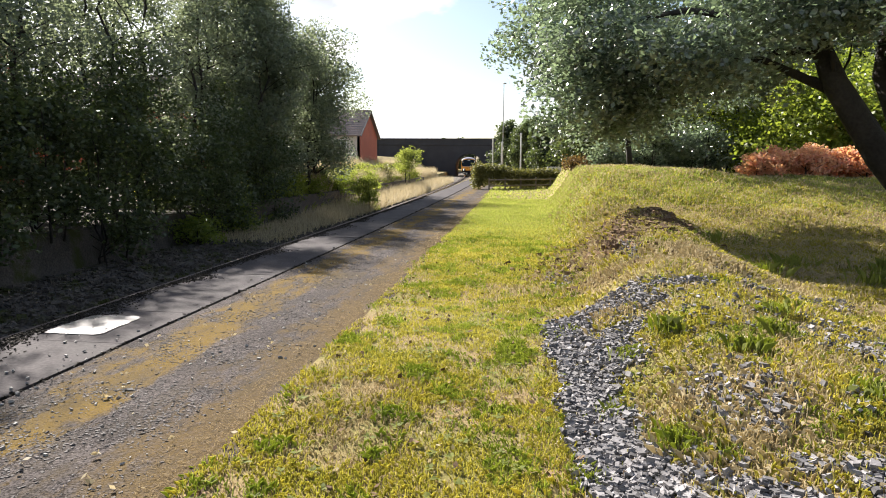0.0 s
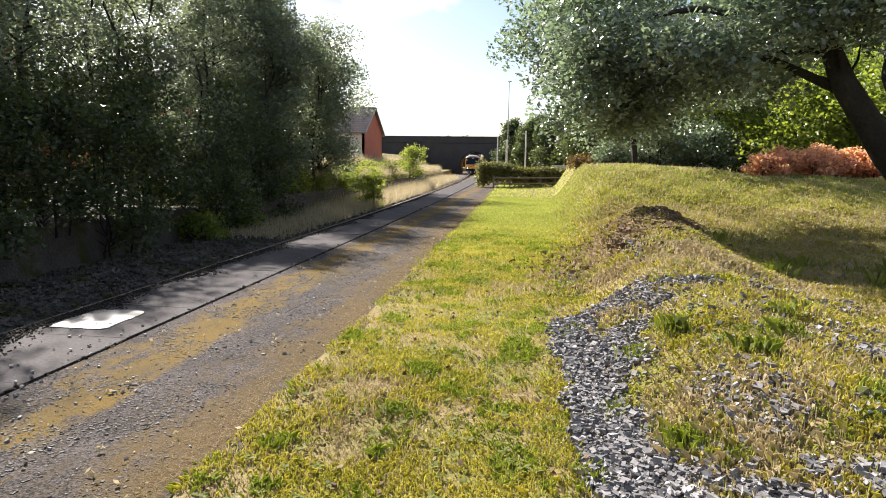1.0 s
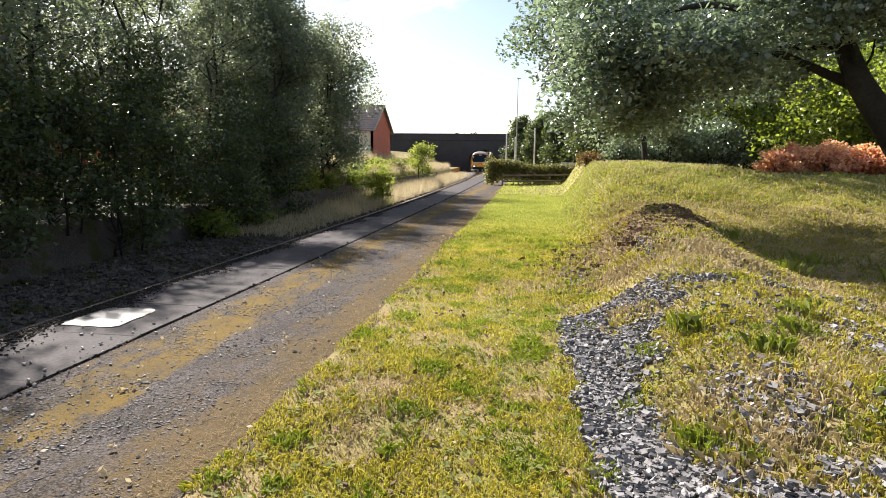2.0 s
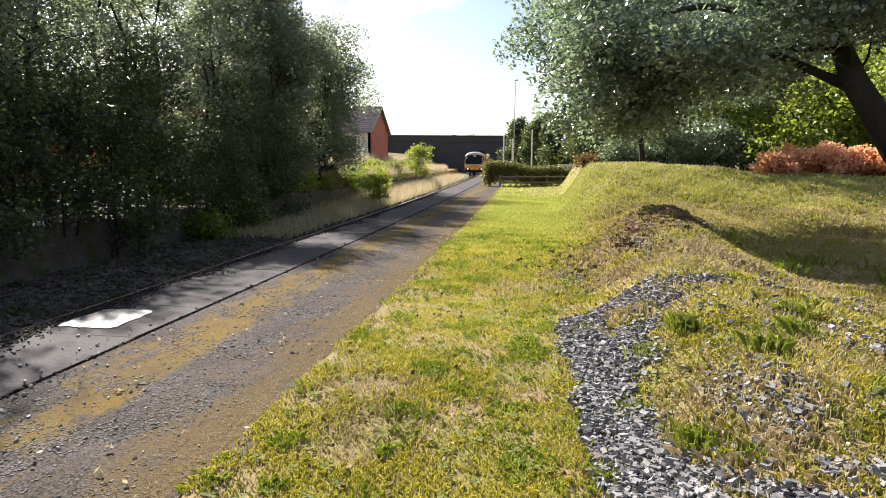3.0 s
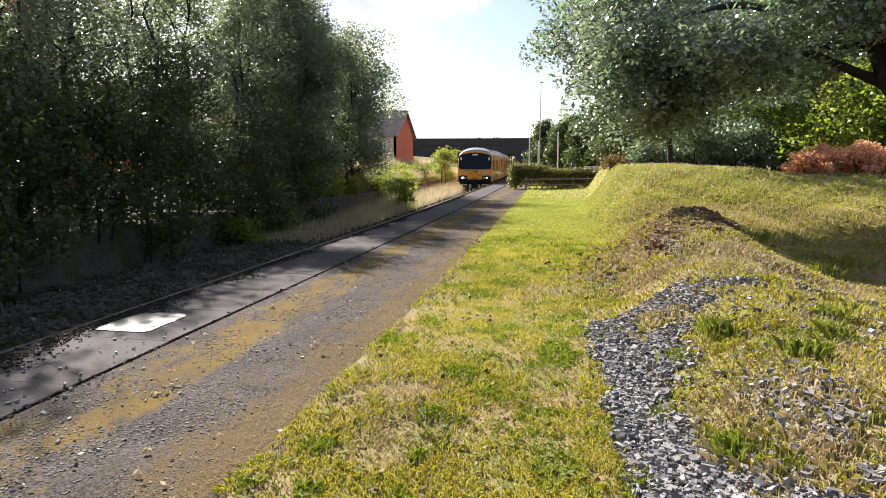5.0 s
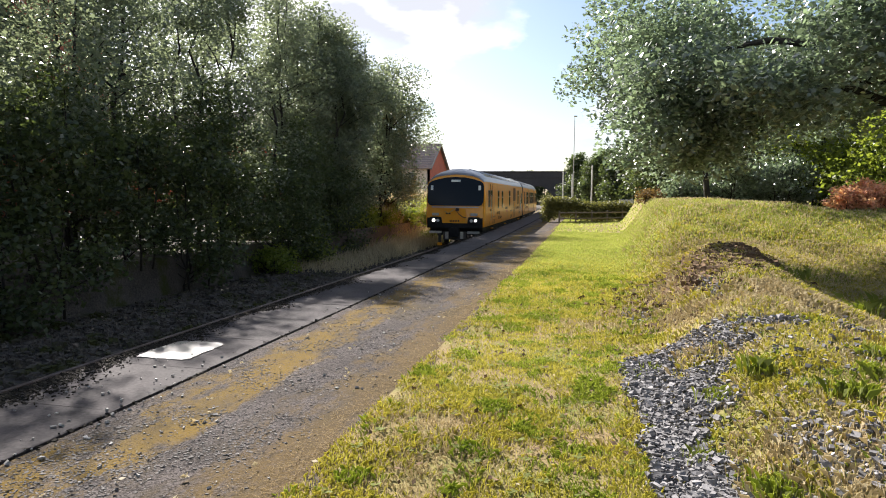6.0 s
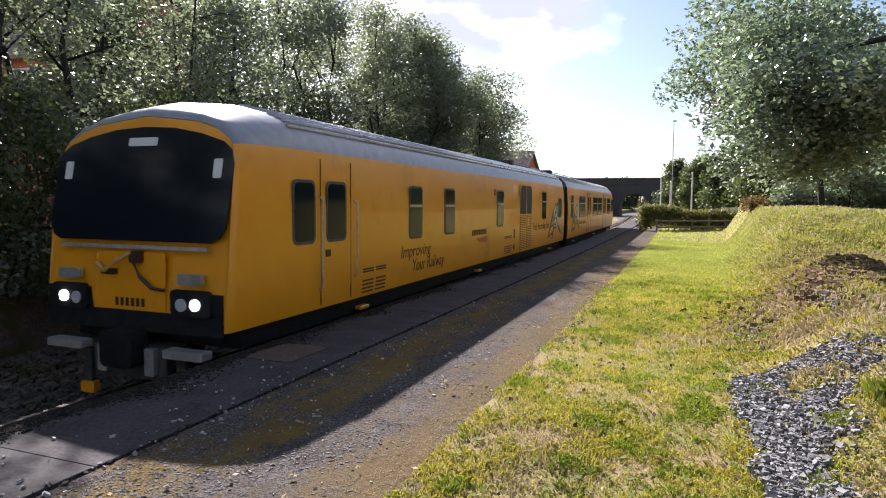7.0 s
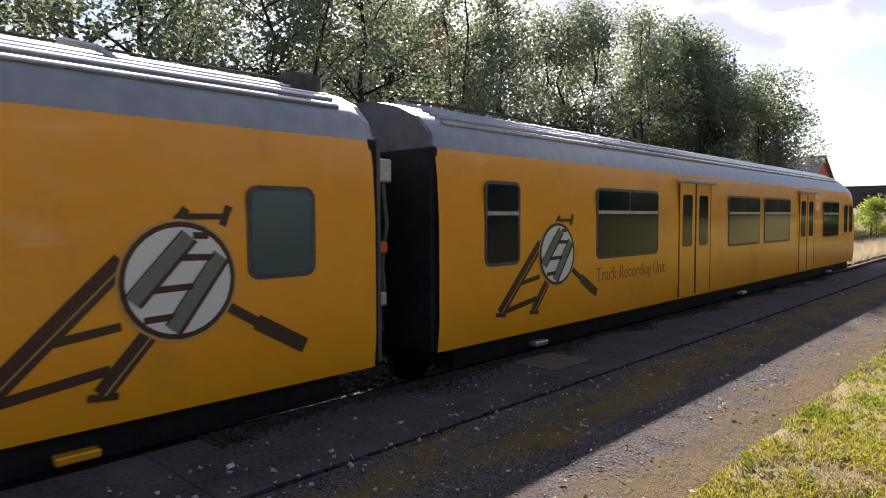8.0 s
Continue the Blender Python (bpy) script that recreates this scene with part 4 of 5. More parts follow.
def left_trees():
    spec = [(-12.6, -1.0, 8.6), (-12.0, 2.2, 8.2), (-12.6, 5.0, 8.8), (-12.0, 7.6, 8.3), (-12.5, 10.2, 8.6), (-11.9, 12.8, 8.2), (-12.5, 15.3, 8.8), (-12.0, 17.8, 8.8),
            (-12.6, 20.4, 9.6), (-12.0, 23.0, 10.0), (-12.6, 25.6, 10.2), (-11.9, 28.2, 9.8), (-12.3, 30.8, 9.9), (-11.4, 33.2, 9.0), (-11.7, 35.6, 7.6)]
    spec += [(-12.9, 27.0, 10.4), (-12.6, 29.6, 10.4), (-12.8, 32.2, 10.0)]
    for k, (x, y, h) in enumerate(spec):
        tree("tree", "slender dark green birch-like tree in leaf beside the track", (x, y, gz(x, y)), h, 2.2 + 0.2 * (k % 3), 9000 if k < 6 else 9000 if k < 11 else 15500, 0.115 if k < 11 else 0.13, M_LEAF_BIRCH, 100 + k, 0.11,
             (0.4 * math.sin(k), 0.3 * math.cos(2 * k)), 0.10 if k < 11 else 0.15, 2 if k % 2 else 1, 0.95, 0.70 if k < 11 else 0.88, "trees along the far side")
    for k in range(12):
        x, y = -15.3 - 0.6 * (k % 2), -2.0 + 3.2 * k
        tree("tree", "taller dark tree in the second row behind the track", (x, y, gz(x, y)), 9.2 + 0.6 * math.sin(k * 1.7) + (0.2 if y > 24 else 0), 2.4, 5600, 0.14, M_LEAF_BIRCH, 150 + k, 0.13,
             (0.3 * math.cos(k), 0.2), 0.10, 1, 0.95, 0.75, "trees in the second row")
    k = 0
    for y in np.arange(-3, 26.5, 1.55):
        x = -11.0 + 0.45 * math.sin(1.7 * k)
        shrub("shrub", "dense dark shrub under the trackside trees", x, float(y), 3.6 + 1.3 * math.sin(2.3 * k) ** 2, 1.5, 5200, 0.12, M_LEAF_DARK, 200 + k, None, "trackside shrubs")
        k += 1
    shrub("tree", "dense dark tree leafy to the ground before the house", -12.4, 36.6, 7.2, 1.7, 15000, 0.15, M_LEAF_DARK, 291)
    tree("conifer_tree", "dense dark cone-shaped evergreen before a house gable", (-21.2, 18.4, gz(-21.2, 18.4)), 10.2, 2.6, 14000, 0.2, M_LEAF_DARK, 290, 0.16, (0, 0), 0.05, 1, 1.0, 0.9)


left_trees()


def overhanging_tree():
    """The old tree on the bank: a leaning trunk, long limbs and a wide low crown."""
    rng = np.random.default_rng(303)
    base = np.array((7.6, 12.0, gz(7.6, 12.0)))
    lobes = (((1.4, 16.6, 5.0), (2.3, 2.6, 1.7), 44), ((1.7, 15.2, 3.3), (1.5, 1.7, 1.0), 22), ((1.2, 13.6, 4.7), (1.4, 1.5, 1.0), 18), ((0.7, 12.9, 2.75), (0.9, 1.0, 0.5), 9), ((2.1, 13.7, 2.7), (1.3, 1.1, 0.6), 14), ((3.6, 16.8, 3.6), (1.6, 1.3, 0.8), 14), ((5.2, 17.6, 3.8), (1.5, 1.2, 0.8), 12), ((2.2, 13.4, 3.4), (1.3, 1.5, 0.9), 16), ((1.5, 12.3, 3.7), (1.1, 1.2, 0.6), 10), ((3.2, 11.6, 3.7), (1.3, 1.2, 0.6), 12), ((3.9, 13.6, 3.5), (1.4, 1.6, 0.8), 18), ((4.6, 14.2, 5.6), (3.0, 3.0, 1.9), 56),
             ((6.6, 10.6, 4.9), (2.4, 2.6, 1.5), 24), ((5.6, 16.5, 5.2), (2.2, 2.0, 0.9), 22), ((5.4, 12.3, 4.5), (1.5, 1.2, 0.8), 24), ((4.3, 11.3, 4.4), (1.3, 0.8, 0.7), 16), ((7.2, 12.6, 4.0), (1.0, 1.4, 1.0), 22))
    cen = []
    for c, r, n in lobes:
        d = rng.normal(size=(n, 3))
        d /= np.linalg.norm(d, axis=1)[:, None]
        cen.append(np.array(c) + d * np.array(r) * rng.random(n)[:, None] ** 0.4)
    cen = np.concatenate(cen) - base
    rad = 0.38 + 0.34 * rng.random(len(cen))
    bm = bmesh.new()
    trunk = [np.array(p) - base for p in ((7.75, 12.0, base[2] - 0.3), (7.2, 12.0, base[2] + 0.45), (6.15, 12.0, 1.75), (5.35, 12.1, 3.0), (5.0, 12.5, 4.2), (4.5, 13.4, 5.8))]
    tube(bm, [Vector(p) for p in trunk], [0.36, 0.30, 0.25, 0.20, 0.13, 0.04], 10)
    stem = [np.array(p) - base for p in ((7.4, 12.1, base[2] + 0.1), (6.75, 12.3, 1.9), (6.35, 12.6, 3.2), (6.5, 12.8, 4.6), (6.9, 13.2, 5.8))]
    tube(bm, [Vector(p) for p in stem], [0.26, 0.21, 0.17, 0.12, 0.04], 9)
    for a, m, e in (((5.5, 12.1, 2.8), (4.3, 12.6, 3.5), (2.6, 13.6, 3.6)), ((5.1, 12.4, 4.0), (3.2, 13.6, 4.6), (1.2, 15.4, 4.6)), ((5.2, 12.3, 3.6), (3.6, 14.6, 3.9), (1.8, 16.8, 3.4))):
        tube(bm, [Vector(np.array(q) - base) for q in (a, m, e)], [0.10, 0.06, 0.015], 7)
    for k in range(17):
        i = int(rng.integers(3, 6))
        s = trunk[i]
        close = [q for q in cen if 0.8 < np.linalg.norm(q - s) < 3.0 and q[2] > s[2] - 0.3]
        e = close[int(rng.integers(len(close)))]
        m = (s + e) / 2 + np.array((0, 0, 0.35)) + rng.normal(size=3) * 0.2
        r0 = 0.07 if k < 5 else 0.03
        tube(bm, [Vector(s), Vector(s * 0.5 + m * 0.5 + rng.normal(size=3) * 0.08), Vector(m), Vector(e)], [r0, r0 * 0.75, r0 * 0.5, 0.008], 6)
    V, F = leaf_cloud(cen, rad, 86000, 0.108, rng, 0.85, 0.0, 1.6)
    root = tagged(new("leaning_tree"), "old spreading tree leaning over the bank, leaves catching light", "tree", "trees on the bank")
    root.location = base
    part("trunk", bm, M_BARK, root, "", True)
    new("crown", np_mesh("crown", V, F, M_LEAF_RIGHT)).parent = root


def right_trees():
    overhanging_tree()
    tree("tree", "slim green tree standing behind the bank", (4.1, 25.2, gz(4.1, 25.2)), 6.4, 2.5, 15000, 0.12, M_LEAF_RIGHT, 301, 0.11, (-0.2, -0.4), 0.22, 1, 0.85, 0.9, "trees on the bank", 0.2)
    tree("tree", "dark green tree behind the bank", (8.8, 31.0, gz(8.8, 31.0)), 7.6, 3.4, 20000, 0.13, M_LEAF_RIGHT, 302, 0.13, (0.2, 0.0), 0.14, 1, 0.85, 1.1, "trees on the bank", 0.3)
    for k, (x, y, h) in enumerate(((3.4, 33, 2.2), (5.2, 32, 3.6), (7.6, 33, 3.8), (3.6, 36, 4.2), (4.6, 38, 4.8), (6.8, 39, 5.2), (10, 32.5, 3.6), (12.6, 31.5, 3.8), (15.4, 30.5, 3.8), (18.4, 29, 4), (21.5, 27, 4))):
        shrub("shrub", "dark leafy shrub closing the view behind the bank", x, y, h, 1.9, 6000, 0.16, M_LEAF_DARK, 310 + k, None, "shrubs behind the bank")
    for k, (x, y, h) in enumerate(((10.6, 26.0, 4.2), (13.2, 28.0, 4.8), (8.4, 29.0, 5.0), (16.5, 27.0, 4.6), (11.8, 24.6, 3.2))):
        shrub("bush", "sunlit yellow-green leafy bush behind the bank", x, y, h, 2.4, 9000, 0.15, M_LEAF_LIME, 320 + k, None, "bright bushes")
    for k, (x, y, h, w) in enumerate(((7.3, 21.8, 0.62, 0.5), (7.9, 22.3, 0.85, 0.6), (8.6, 21.9, 0.75, 0.65), (9.2, 22.5, 0.98, 0.6), (9.8, 22.2, 0.85, 0.65), (10.4, 22.0, 0.78, 0.6), (11.0, 22.5, 0.92, 0.6))):
        shrub("red_bush", "low bush with salmon-red autumn leaves", x, y - 0.7, h, w, 2800, 0.10, M_LEAF_RED, 340 + k, None, "red bushes")
    for k, (x, y, h) in enumerate(((2.5, 31.0, 0.4), (3.3, 30.0, 0.3))):
        shrub("rust_bush", "small rust-coloured bush at the corner of the hedge", x, y, h, 0.6, 1500, 0.10, M_LEAF_RUST, 350 + k, None, "rust bushes")
    for k, (x, y, h) in enumerate(((4.2, 29.5, 1.0), (5.4, 28.0, 2.0), (7.2, 27.6, 1.8))):
        shrub("bush", "low green bush behind the bank", x, y, h, 1.3, 5000, 0.12, M_LEAF_RIGHT, 354 + k, None, "low green bushes")
    for k, (x, y, h) in enumerate(((2.5, 60, 5.5), (6, 56, 7.5), (9.5, 50, 9.5), (13, 46, 10), (18, 42, 10), (23, 38, 10.5), (28, 34, 10), (0.5, 80, 6.5), (5.5, 76, 8), (8, 38, 7), (12, 36, 8), (4.8, 44, 5.0), (16, 33, 7.5), (21, 31, 8))):
        tree("far_tree", "dark tree standing behind the garden", (x, y, gz(x, y)), h, h * 0.36, 9000, 0.26, M_LEAF_DARK, 360 + k, 0.16, (0, 0), 0.04, 1, 0.95, h * 0.15, "far trees")

    # Added trees out of view behind and beside the camera; they cut sky fill.
    for k, (x, y) in enumerate(((11.5, 8.5), (12.5, 3.5), (12.0, -2), (11, -7.5), (7.5, -12), (2.5, -14), (-2.5, -16), (-9.5, -15), (-14, -9), (17, 1), (16, -6), (10, -17))):
        tree("tree", "added unseen leafy tree behind the viewpoint, cutting sky light", (x, y, gz(x, y)), 8.5 + (k % 3), 3.4, 5000, 0.28, M_LEAF_RIGHT, 800 + k, 0.18, (0, 0), 0.06, 1, 0.95, 1.2, "trees behind")


right_trees()

# ---------------------------------------------------------------- bridge and houses


def make_bridge():
    y0, y1 = 141.0, 147.0
    br = tagged(new("road_bridge"), "dark stone road bridge with an arch over the line", "bridge")
    cx = -11.55
    r, spring = 2.9, 1.1
    bm = bmesh.new()
    n = 20
    arch = [(cx - r * math.cos(math.pi * i / n), spring + r * 0.95 * math.sin(math.pi * i / n)) for i in range(n + 1)]
    top = 6.85
    out = [(-60, -1.5), (arch[0][0], -1.5)] + arch + [(arch[-1][0], -1.5), (30, -1.5), (30, top - 0.6), (5, top), (cx, top + 0.15), (-30, top), (-60, top - 0.8)]
    plate(bm, out, "y", y0, y1 - y0)
    bmesh.ops.triangulate(bm, faces=[f for f in bm.faces if len(f.verts) > 4])
    part("wall", bm, M_STONE, br)
    part("coping", boxes((-45, 12, y0 - 0.12, y0 + 0.5, top - 0.05, top + 0.22), bevel=0.05), M_STONE, br)
    part("string_course", boxes((-45, 12, y0 - 0.15, y0 + 0.1, top - 1.25, top - 1.0), bevel=0.03), M_STONE, br)


make_bridge()


def house(name, label, x0, x1, y0, y1, z0, eave, ridge, wall_mat, gable_mat):
    """House with its ridge along x: walls, tiled roof, windows."""
    h = tagged(new(name), label, "house")
    h.location = ((x0 + x1) / 2, (y0 + y1) / 2, z0)
    w, d, e, g = (x1 - x0) / 2, (y1 - y0) / 2, eave - z0, ridge - z0
    part("front_wall", boxes((-w, w, -d, -d + 0.25, -0.6, e)), wall_mat, h)
    part("back_wall", boxes((-w, w, d - 0.25, d, -0.6, e)), wall_mat, h)
    for s in (-1, 1):
        part("gable_wall", plate(bmesh.new(), [(-d, -0.6), (d, -0.6), (d, e), (0, g - 0.1), (-d, e)], "x", w if s > 0 else -w - 0.003, 0.25 if s < 0 else -0.25), gable_mat, h)
    for s in (-1, 1):
        slope = part("roof", plate(bmesh.new(), [(s * (d + 0.35), e - 0.2), (0, g), (0, g + 0.14), (s * (d + 0.35), e - 0.06)], "x", -w - 0.3, 2 * w + 0.6), M_TILE, h)
        courses = 14
        for c in range(courses):
            t = c / courses
            yy = s * (d + 0.35) * (1 - t)
            zz = (e - 0.06) + (g - e + 0.2) * t
            part("tile_course", boxes((-w - 0.3, w + 0.3, yy - 0.03, yy + 0.03, zz - 0.01, zz + 0.035)), M_TILE, slope)
        part("bargeboard", plate(bmesh.new(), [(s * (d + 0.37), e - 0.25), (0, g - 0.08), (0, g + 0.17), (s * (d + 0.37), e - 0.02)], "x", w + 0.3, 0.04), M_FRAME, h)
    part("ridge", boxes((-w - 0.3, w + 0.3, -0.12, 0.12, g + 0.08, g + 0.2), bevel=0.04), M_TILE, h)
    for wx in (-w * 0.5, w * 0.55):
        fr = part("window", boxes((wx - 0.7, wx + 0.7, -d - 0.04, -d + 0.02, e - 1.7, e - 0.5), bevel=0.01), M_POST, h)
        part("pane", boxes((wx - 0.6, wx - 0.03, -d - 0.05, -d - 0.03, e - 1.6, e - 0.6)), M_GLASS, fr)
        part("pane", boxes((wx + 0.03, wx + 0.6, -d - 0.05, -d - 0.03, e - 1.6, e - 0.6)), M_GLASS, fr)
    return h


house("house", "red brick gabled house with a brown tiled roof", -27.5, -18.0, 71, 80, 1.9, 4.75, 7.6, M_RENDER, M_BRICK)
house("house", "long brick house with a tiled roof behind the trees", -34, -17.5, 38, 46, 0.6, 4.9, 7.2, M_BRICK, M_BRICK)
house("house", "brick house with steep tiled roof behind the trees", -33, -22, 18, 27, 0.6, 7.2, 11.2, M_BRICK, M_BRICK)


# ---------------------------------------------------------------- grass, stones, weeds
def patches(x, y, cell, seed):
    """Smooth value noise on a lattice of the given cell, about 0 to 1."""
    table = np.random.default_rng(seed).random((64, 64))
    u, v = x / cell, y / cell
    i, j = np.floor(u).astype(int), np.floor(v).astype(int)
    fu, fv = sstep(u - i), sstep(v - j)
    g = lambda a, q: table[a % 64, q % 64]
    return (g(i, j) * (1 - fu) + g(i + 1, j) * fu) * (1 - fv) + (g(i, j + 1) * (1 - fu) + g(i + 1, j + 1) * fu) * fv


def slate_cover(x, y):
    """How much of the bank lies bare under slate chips, 0 to 1."""
    wob = 0.07 * np.sin(5.3 * y + 1.0) + 0.05 * np.sin(11.1 * y + 3 * x)
    left = np.interp(y, [-6, 2.8, 3.6, 4.3, 5.2, 6.3, 6.6, 7.0], [0.5, 0.5, 0.35, 0.38, 0.35, 0.27, 0.45, 1.3]) + 0.4 * wob
    right = np.interp(y, [-6, 1.8, 2.8, 3.1, 3.35, 3.9, 4.4, 5.2, 5.8, 6.6, 7.0], [1.4, 1.5, 1.35, 1.1, 0.86, 0.84, 1.0, 1.12, 1.34, 1.55, 1.4]) + wob
    straw = 1 - 0.75 * sstep((np.sin(4.3 * x + 0.9) * np.sin(3.9 * y + 0.3) + 0.4 * np.sin(9 * x + 7 * y) - 0.35) / 0.3) * sstep((x - left - 0.3) / 0.2)
    cover = straw * sstep((x - left + 0.05) / 0.1) * sstep((right - x) / 0.2) * sstep((7.1 - y) / 0.3)
    rough = 0.4 * np.sin(9 * x + 4 * y) * np.sin(8 * y - 5 * x) + 0.12 * np.sin(21 * x) * np.sin(19 * y)
    for px, py, rx, ry, much in ((1.62, 6.45, 0.3, 0.16, 0.9), (1.32, 3.75, 0.22, 0.5, 0.30), (2.6, 5.0, 0.32, 0.8, 0.32), (2.4, 6.6, 0.25, 0.35, 0.5),
                                 (1.45, 9.4, 0.17, 1.3, 0.65), (0.62, 8.8, 0.2, 0.6, 0.4), (3.3, 7.3, 0.5, 0.35, 0.4), (1.75, 2.6, 0.4, 0.5, 0.5)):
        d = np.hypot((x - px) / rx, (y - py) / ry)
        cover = np.maximum(cover, much * sstep((1.15 + rough - d) / 0.4))
    stray = 0.09 * sstep((patches(x, y, 0.35, 31) - 0.35) / 0.4) * sstep((x - left - 0.1) / 0.3) * sstep((3.2 - x) / 0.8) * sstep((8.5 - y) / 1.5)
    return np.clip(np.maximum(cover, stray), 0, 1)


def blades(name, pts, length, width, mat, rng, lean=0.6, simple=False):
    """One bent triangle a blade, rooted at pts (n,3)."""
    n = len(pts)
    az = rng.random(n) * 2 * np.pi
    L = length * (0.5 + rng.random(n))
    ln = lean * rng.random(n)
    side = np.stack([np.cos(az), np.sin(az), np.zeros(n)], 1)
    fwd = np.stack([-np.sin(az), np.cos(az), np.zeros(n)], 1)
    w = width * (0.6 + 0.8 * rng.random(n))
    up = np.array([0, 0, 1.0])
    base = pts - up * 0.01
    mid = pts + up * (L * 0.6)[:, None] + fwd * (L * ln * 0.35)[:, None]
    tip = pts + up * (L * (1 - 0.35 * ln))[:, None] + fwd * (L * ln)[:, None]
    if simple:
        V = np.stack([base - side * w[:, None] / 2, base + side * w[:, None] / 2, tip], 1).reshape(-1, 3)
        return np_mesh(name, V, np.arange(n * 3).reshape(-1, 3), mat)
    V = np.stack([base - side * w[:, None] / 2, base + side * w[:, None] / 2, mid + side * w[:, None] * 0.4, tip, mid - side * w[:, None] * 0.4], 1).reshape(-1, 3)
    F = np.arange(n * 5).reshape(-1, 5)
    return np_mesh(name, V, F, mat)


def sample_ground(n, x0, x1, y0, y1, rng, power=1.0):
    """Points thinned with distance from the near end of the lawn."""
    t = rng.random(n)
    y = y0 * (y1 / y0) ** t if power == 1.0 else y0 + (y1 - y0) * t ** power
    x = x0 + (x1 - x0) * rng.random(n)
    return x, y


def make_grass():
    rng = np.random.default_rng(21)
    x, y = sample_ground(600000, -1.78, 7.6, 1.6, 30.0, rng)
    xr, yr = 7.4 + 7.0 * rng.random(60000), 8 + 17 * rng.random(60000)
    x, y = np.concatenate([x, xr]), np.concatenate([y, yr])
    xb, yb = -1.78 + 9.3 * rng.random(130000), -7 + 8.7 * rng.random(130000)
    x, y = np.concatenate([x, xb]), np.concatenate([y, yb])
    edge = -1.62 + 0.10 * np.sin(3.0 * y) + 0.07 * np.sin(7.7 * y + 1) + 0.05 * rng.normal(size=len(x)) + bend(y)
    keep = (x > edge) & (rng.random(len(x)) > slate_cover(x, y) * 0.985)
    x, y = x[keep], y[keep]
    u = x - lawn_edge(y)
    big, mid, small = patches(x, y, 0.9, 5), patches(x, y, 0.33, 6), patches(x, y, 0.12, 7)
    bank = sstep(u / 0.6) * (y < 16)
    near = sstep((13 - y) / 6)
    dryness = 0.12 + near * (1.1 * (big - 0.5) + 0.9 * (mid - 0.45) + 0.5 * (small - 0.5) + 0.15) + 0.26 * bank + 0.15 * (np.abs(x - edge[keep]) < 0.35)
    bare = near * sstep((0.55 * mid + 0.45 * small + 0.25 * bank - 0.53) / 0.10)
    some = rng.random(len(x)) > 0.62 * bare
    x, y, u, dryness, mid, big = x[some], y[some], u[some], dryness[some], mid[some], big[some]
    dry = rng.random(len(x)) < dryness
    P = np.stack([x, y, ground_z(x, y)], 1)
    u = u + 0.30 * rng.normal(size=len(u)) + 0.5 * (mid - 0.5)
    thick = rng.random(len(x)) < 0.55
    lush = (~dry) & (patches(x, y, 0.24, 9) * 0.7 + 0.3 * patches(x, y, 0.09, 10) + 0.15 * rng.random(len(x)) > 0.69) & (y < 14)
    beyond = (~dry) & (~lush) & (y + 3 * rng.normal(size=len(y)) > 14)
    for nm, label, sel, L, mat in (("smooth_lawn_grass", "smooth pale green lawn grass further off", beyond, 0.034, M_SMOOTH), ("clover_patches", "darker green clumps of clover and coarse grass", lush, 0.045, M_CLOVER),
                                   ("lawn_grass", "short yellow-green mown lawn grass", (~dry) & (~lush) & (~beyond) & (u <= 0.25), 0.034, M_GRASS), ("lawn_straw", "dry straw-coloured thatch in the lawn", dry & (u <= 0.25), 0.026, M_DRY),
                                   ("bank_grass", "rough green grass on the bank", (~dry) & (~lush) & (~beyond) & (u > 0.25), 0.06, M_GRASS), ("bank_straw", "dry bleached grass on the bank", dry & (u > 0.25), 0.06, M_DRY)):
        tagged(new(nm, blades(nm, P[sel], L * np.clip(y[sel] / 8, 1, 1.25) * (0.65 + 0.8 * big[sel]), np.clip(0.00095 * y[sel], 0.0034, 0.018), mat, rng, 1.0)), label, "grass", "grass", "stuff")


make_grass()


def edge_litter():
    """Dry grass clippings lying where the lawn frays onto the platform."""
    rng = np.random.default_rng(44)
    n = 5000
    y = 1.8 * 14.0 ** rng.random(n)
    x = -1.60 - np.abs(rng.normal(size=n)) * 0.16 + bend(y)
    az = rng.random(n) * 2 * np.pi
    L = 0.03 * (0.5 + rng.random(n)) * np.clip(y / 5, 1, 3)
    w = 0.0018 * np.clip(y / 3, 1, 5)
    d = np.stack([np.cos(az) * L, np.sin(az) * L, 0.012 * rng.random(n)], 1)
    s = np.stack([-np.sin(az) * w, np.cos(az) * w, np.zeros(n)], 1)
    p = np.stack([x, y, np.full(n, 0.004) + 0.01 * rng.random(n)], 1)
    V = np.stack([p - s, p + s, p + d], 1).reshape(-1, 3)
    tagged(new("edge_litter", np_mesh("edge_litter", V, np.arange(3 * n).reshape(-1, 3), M_LITTER)), "dry clippings along the frayed edge of the lawn", "litter", "", "stuff")


edge_litter()


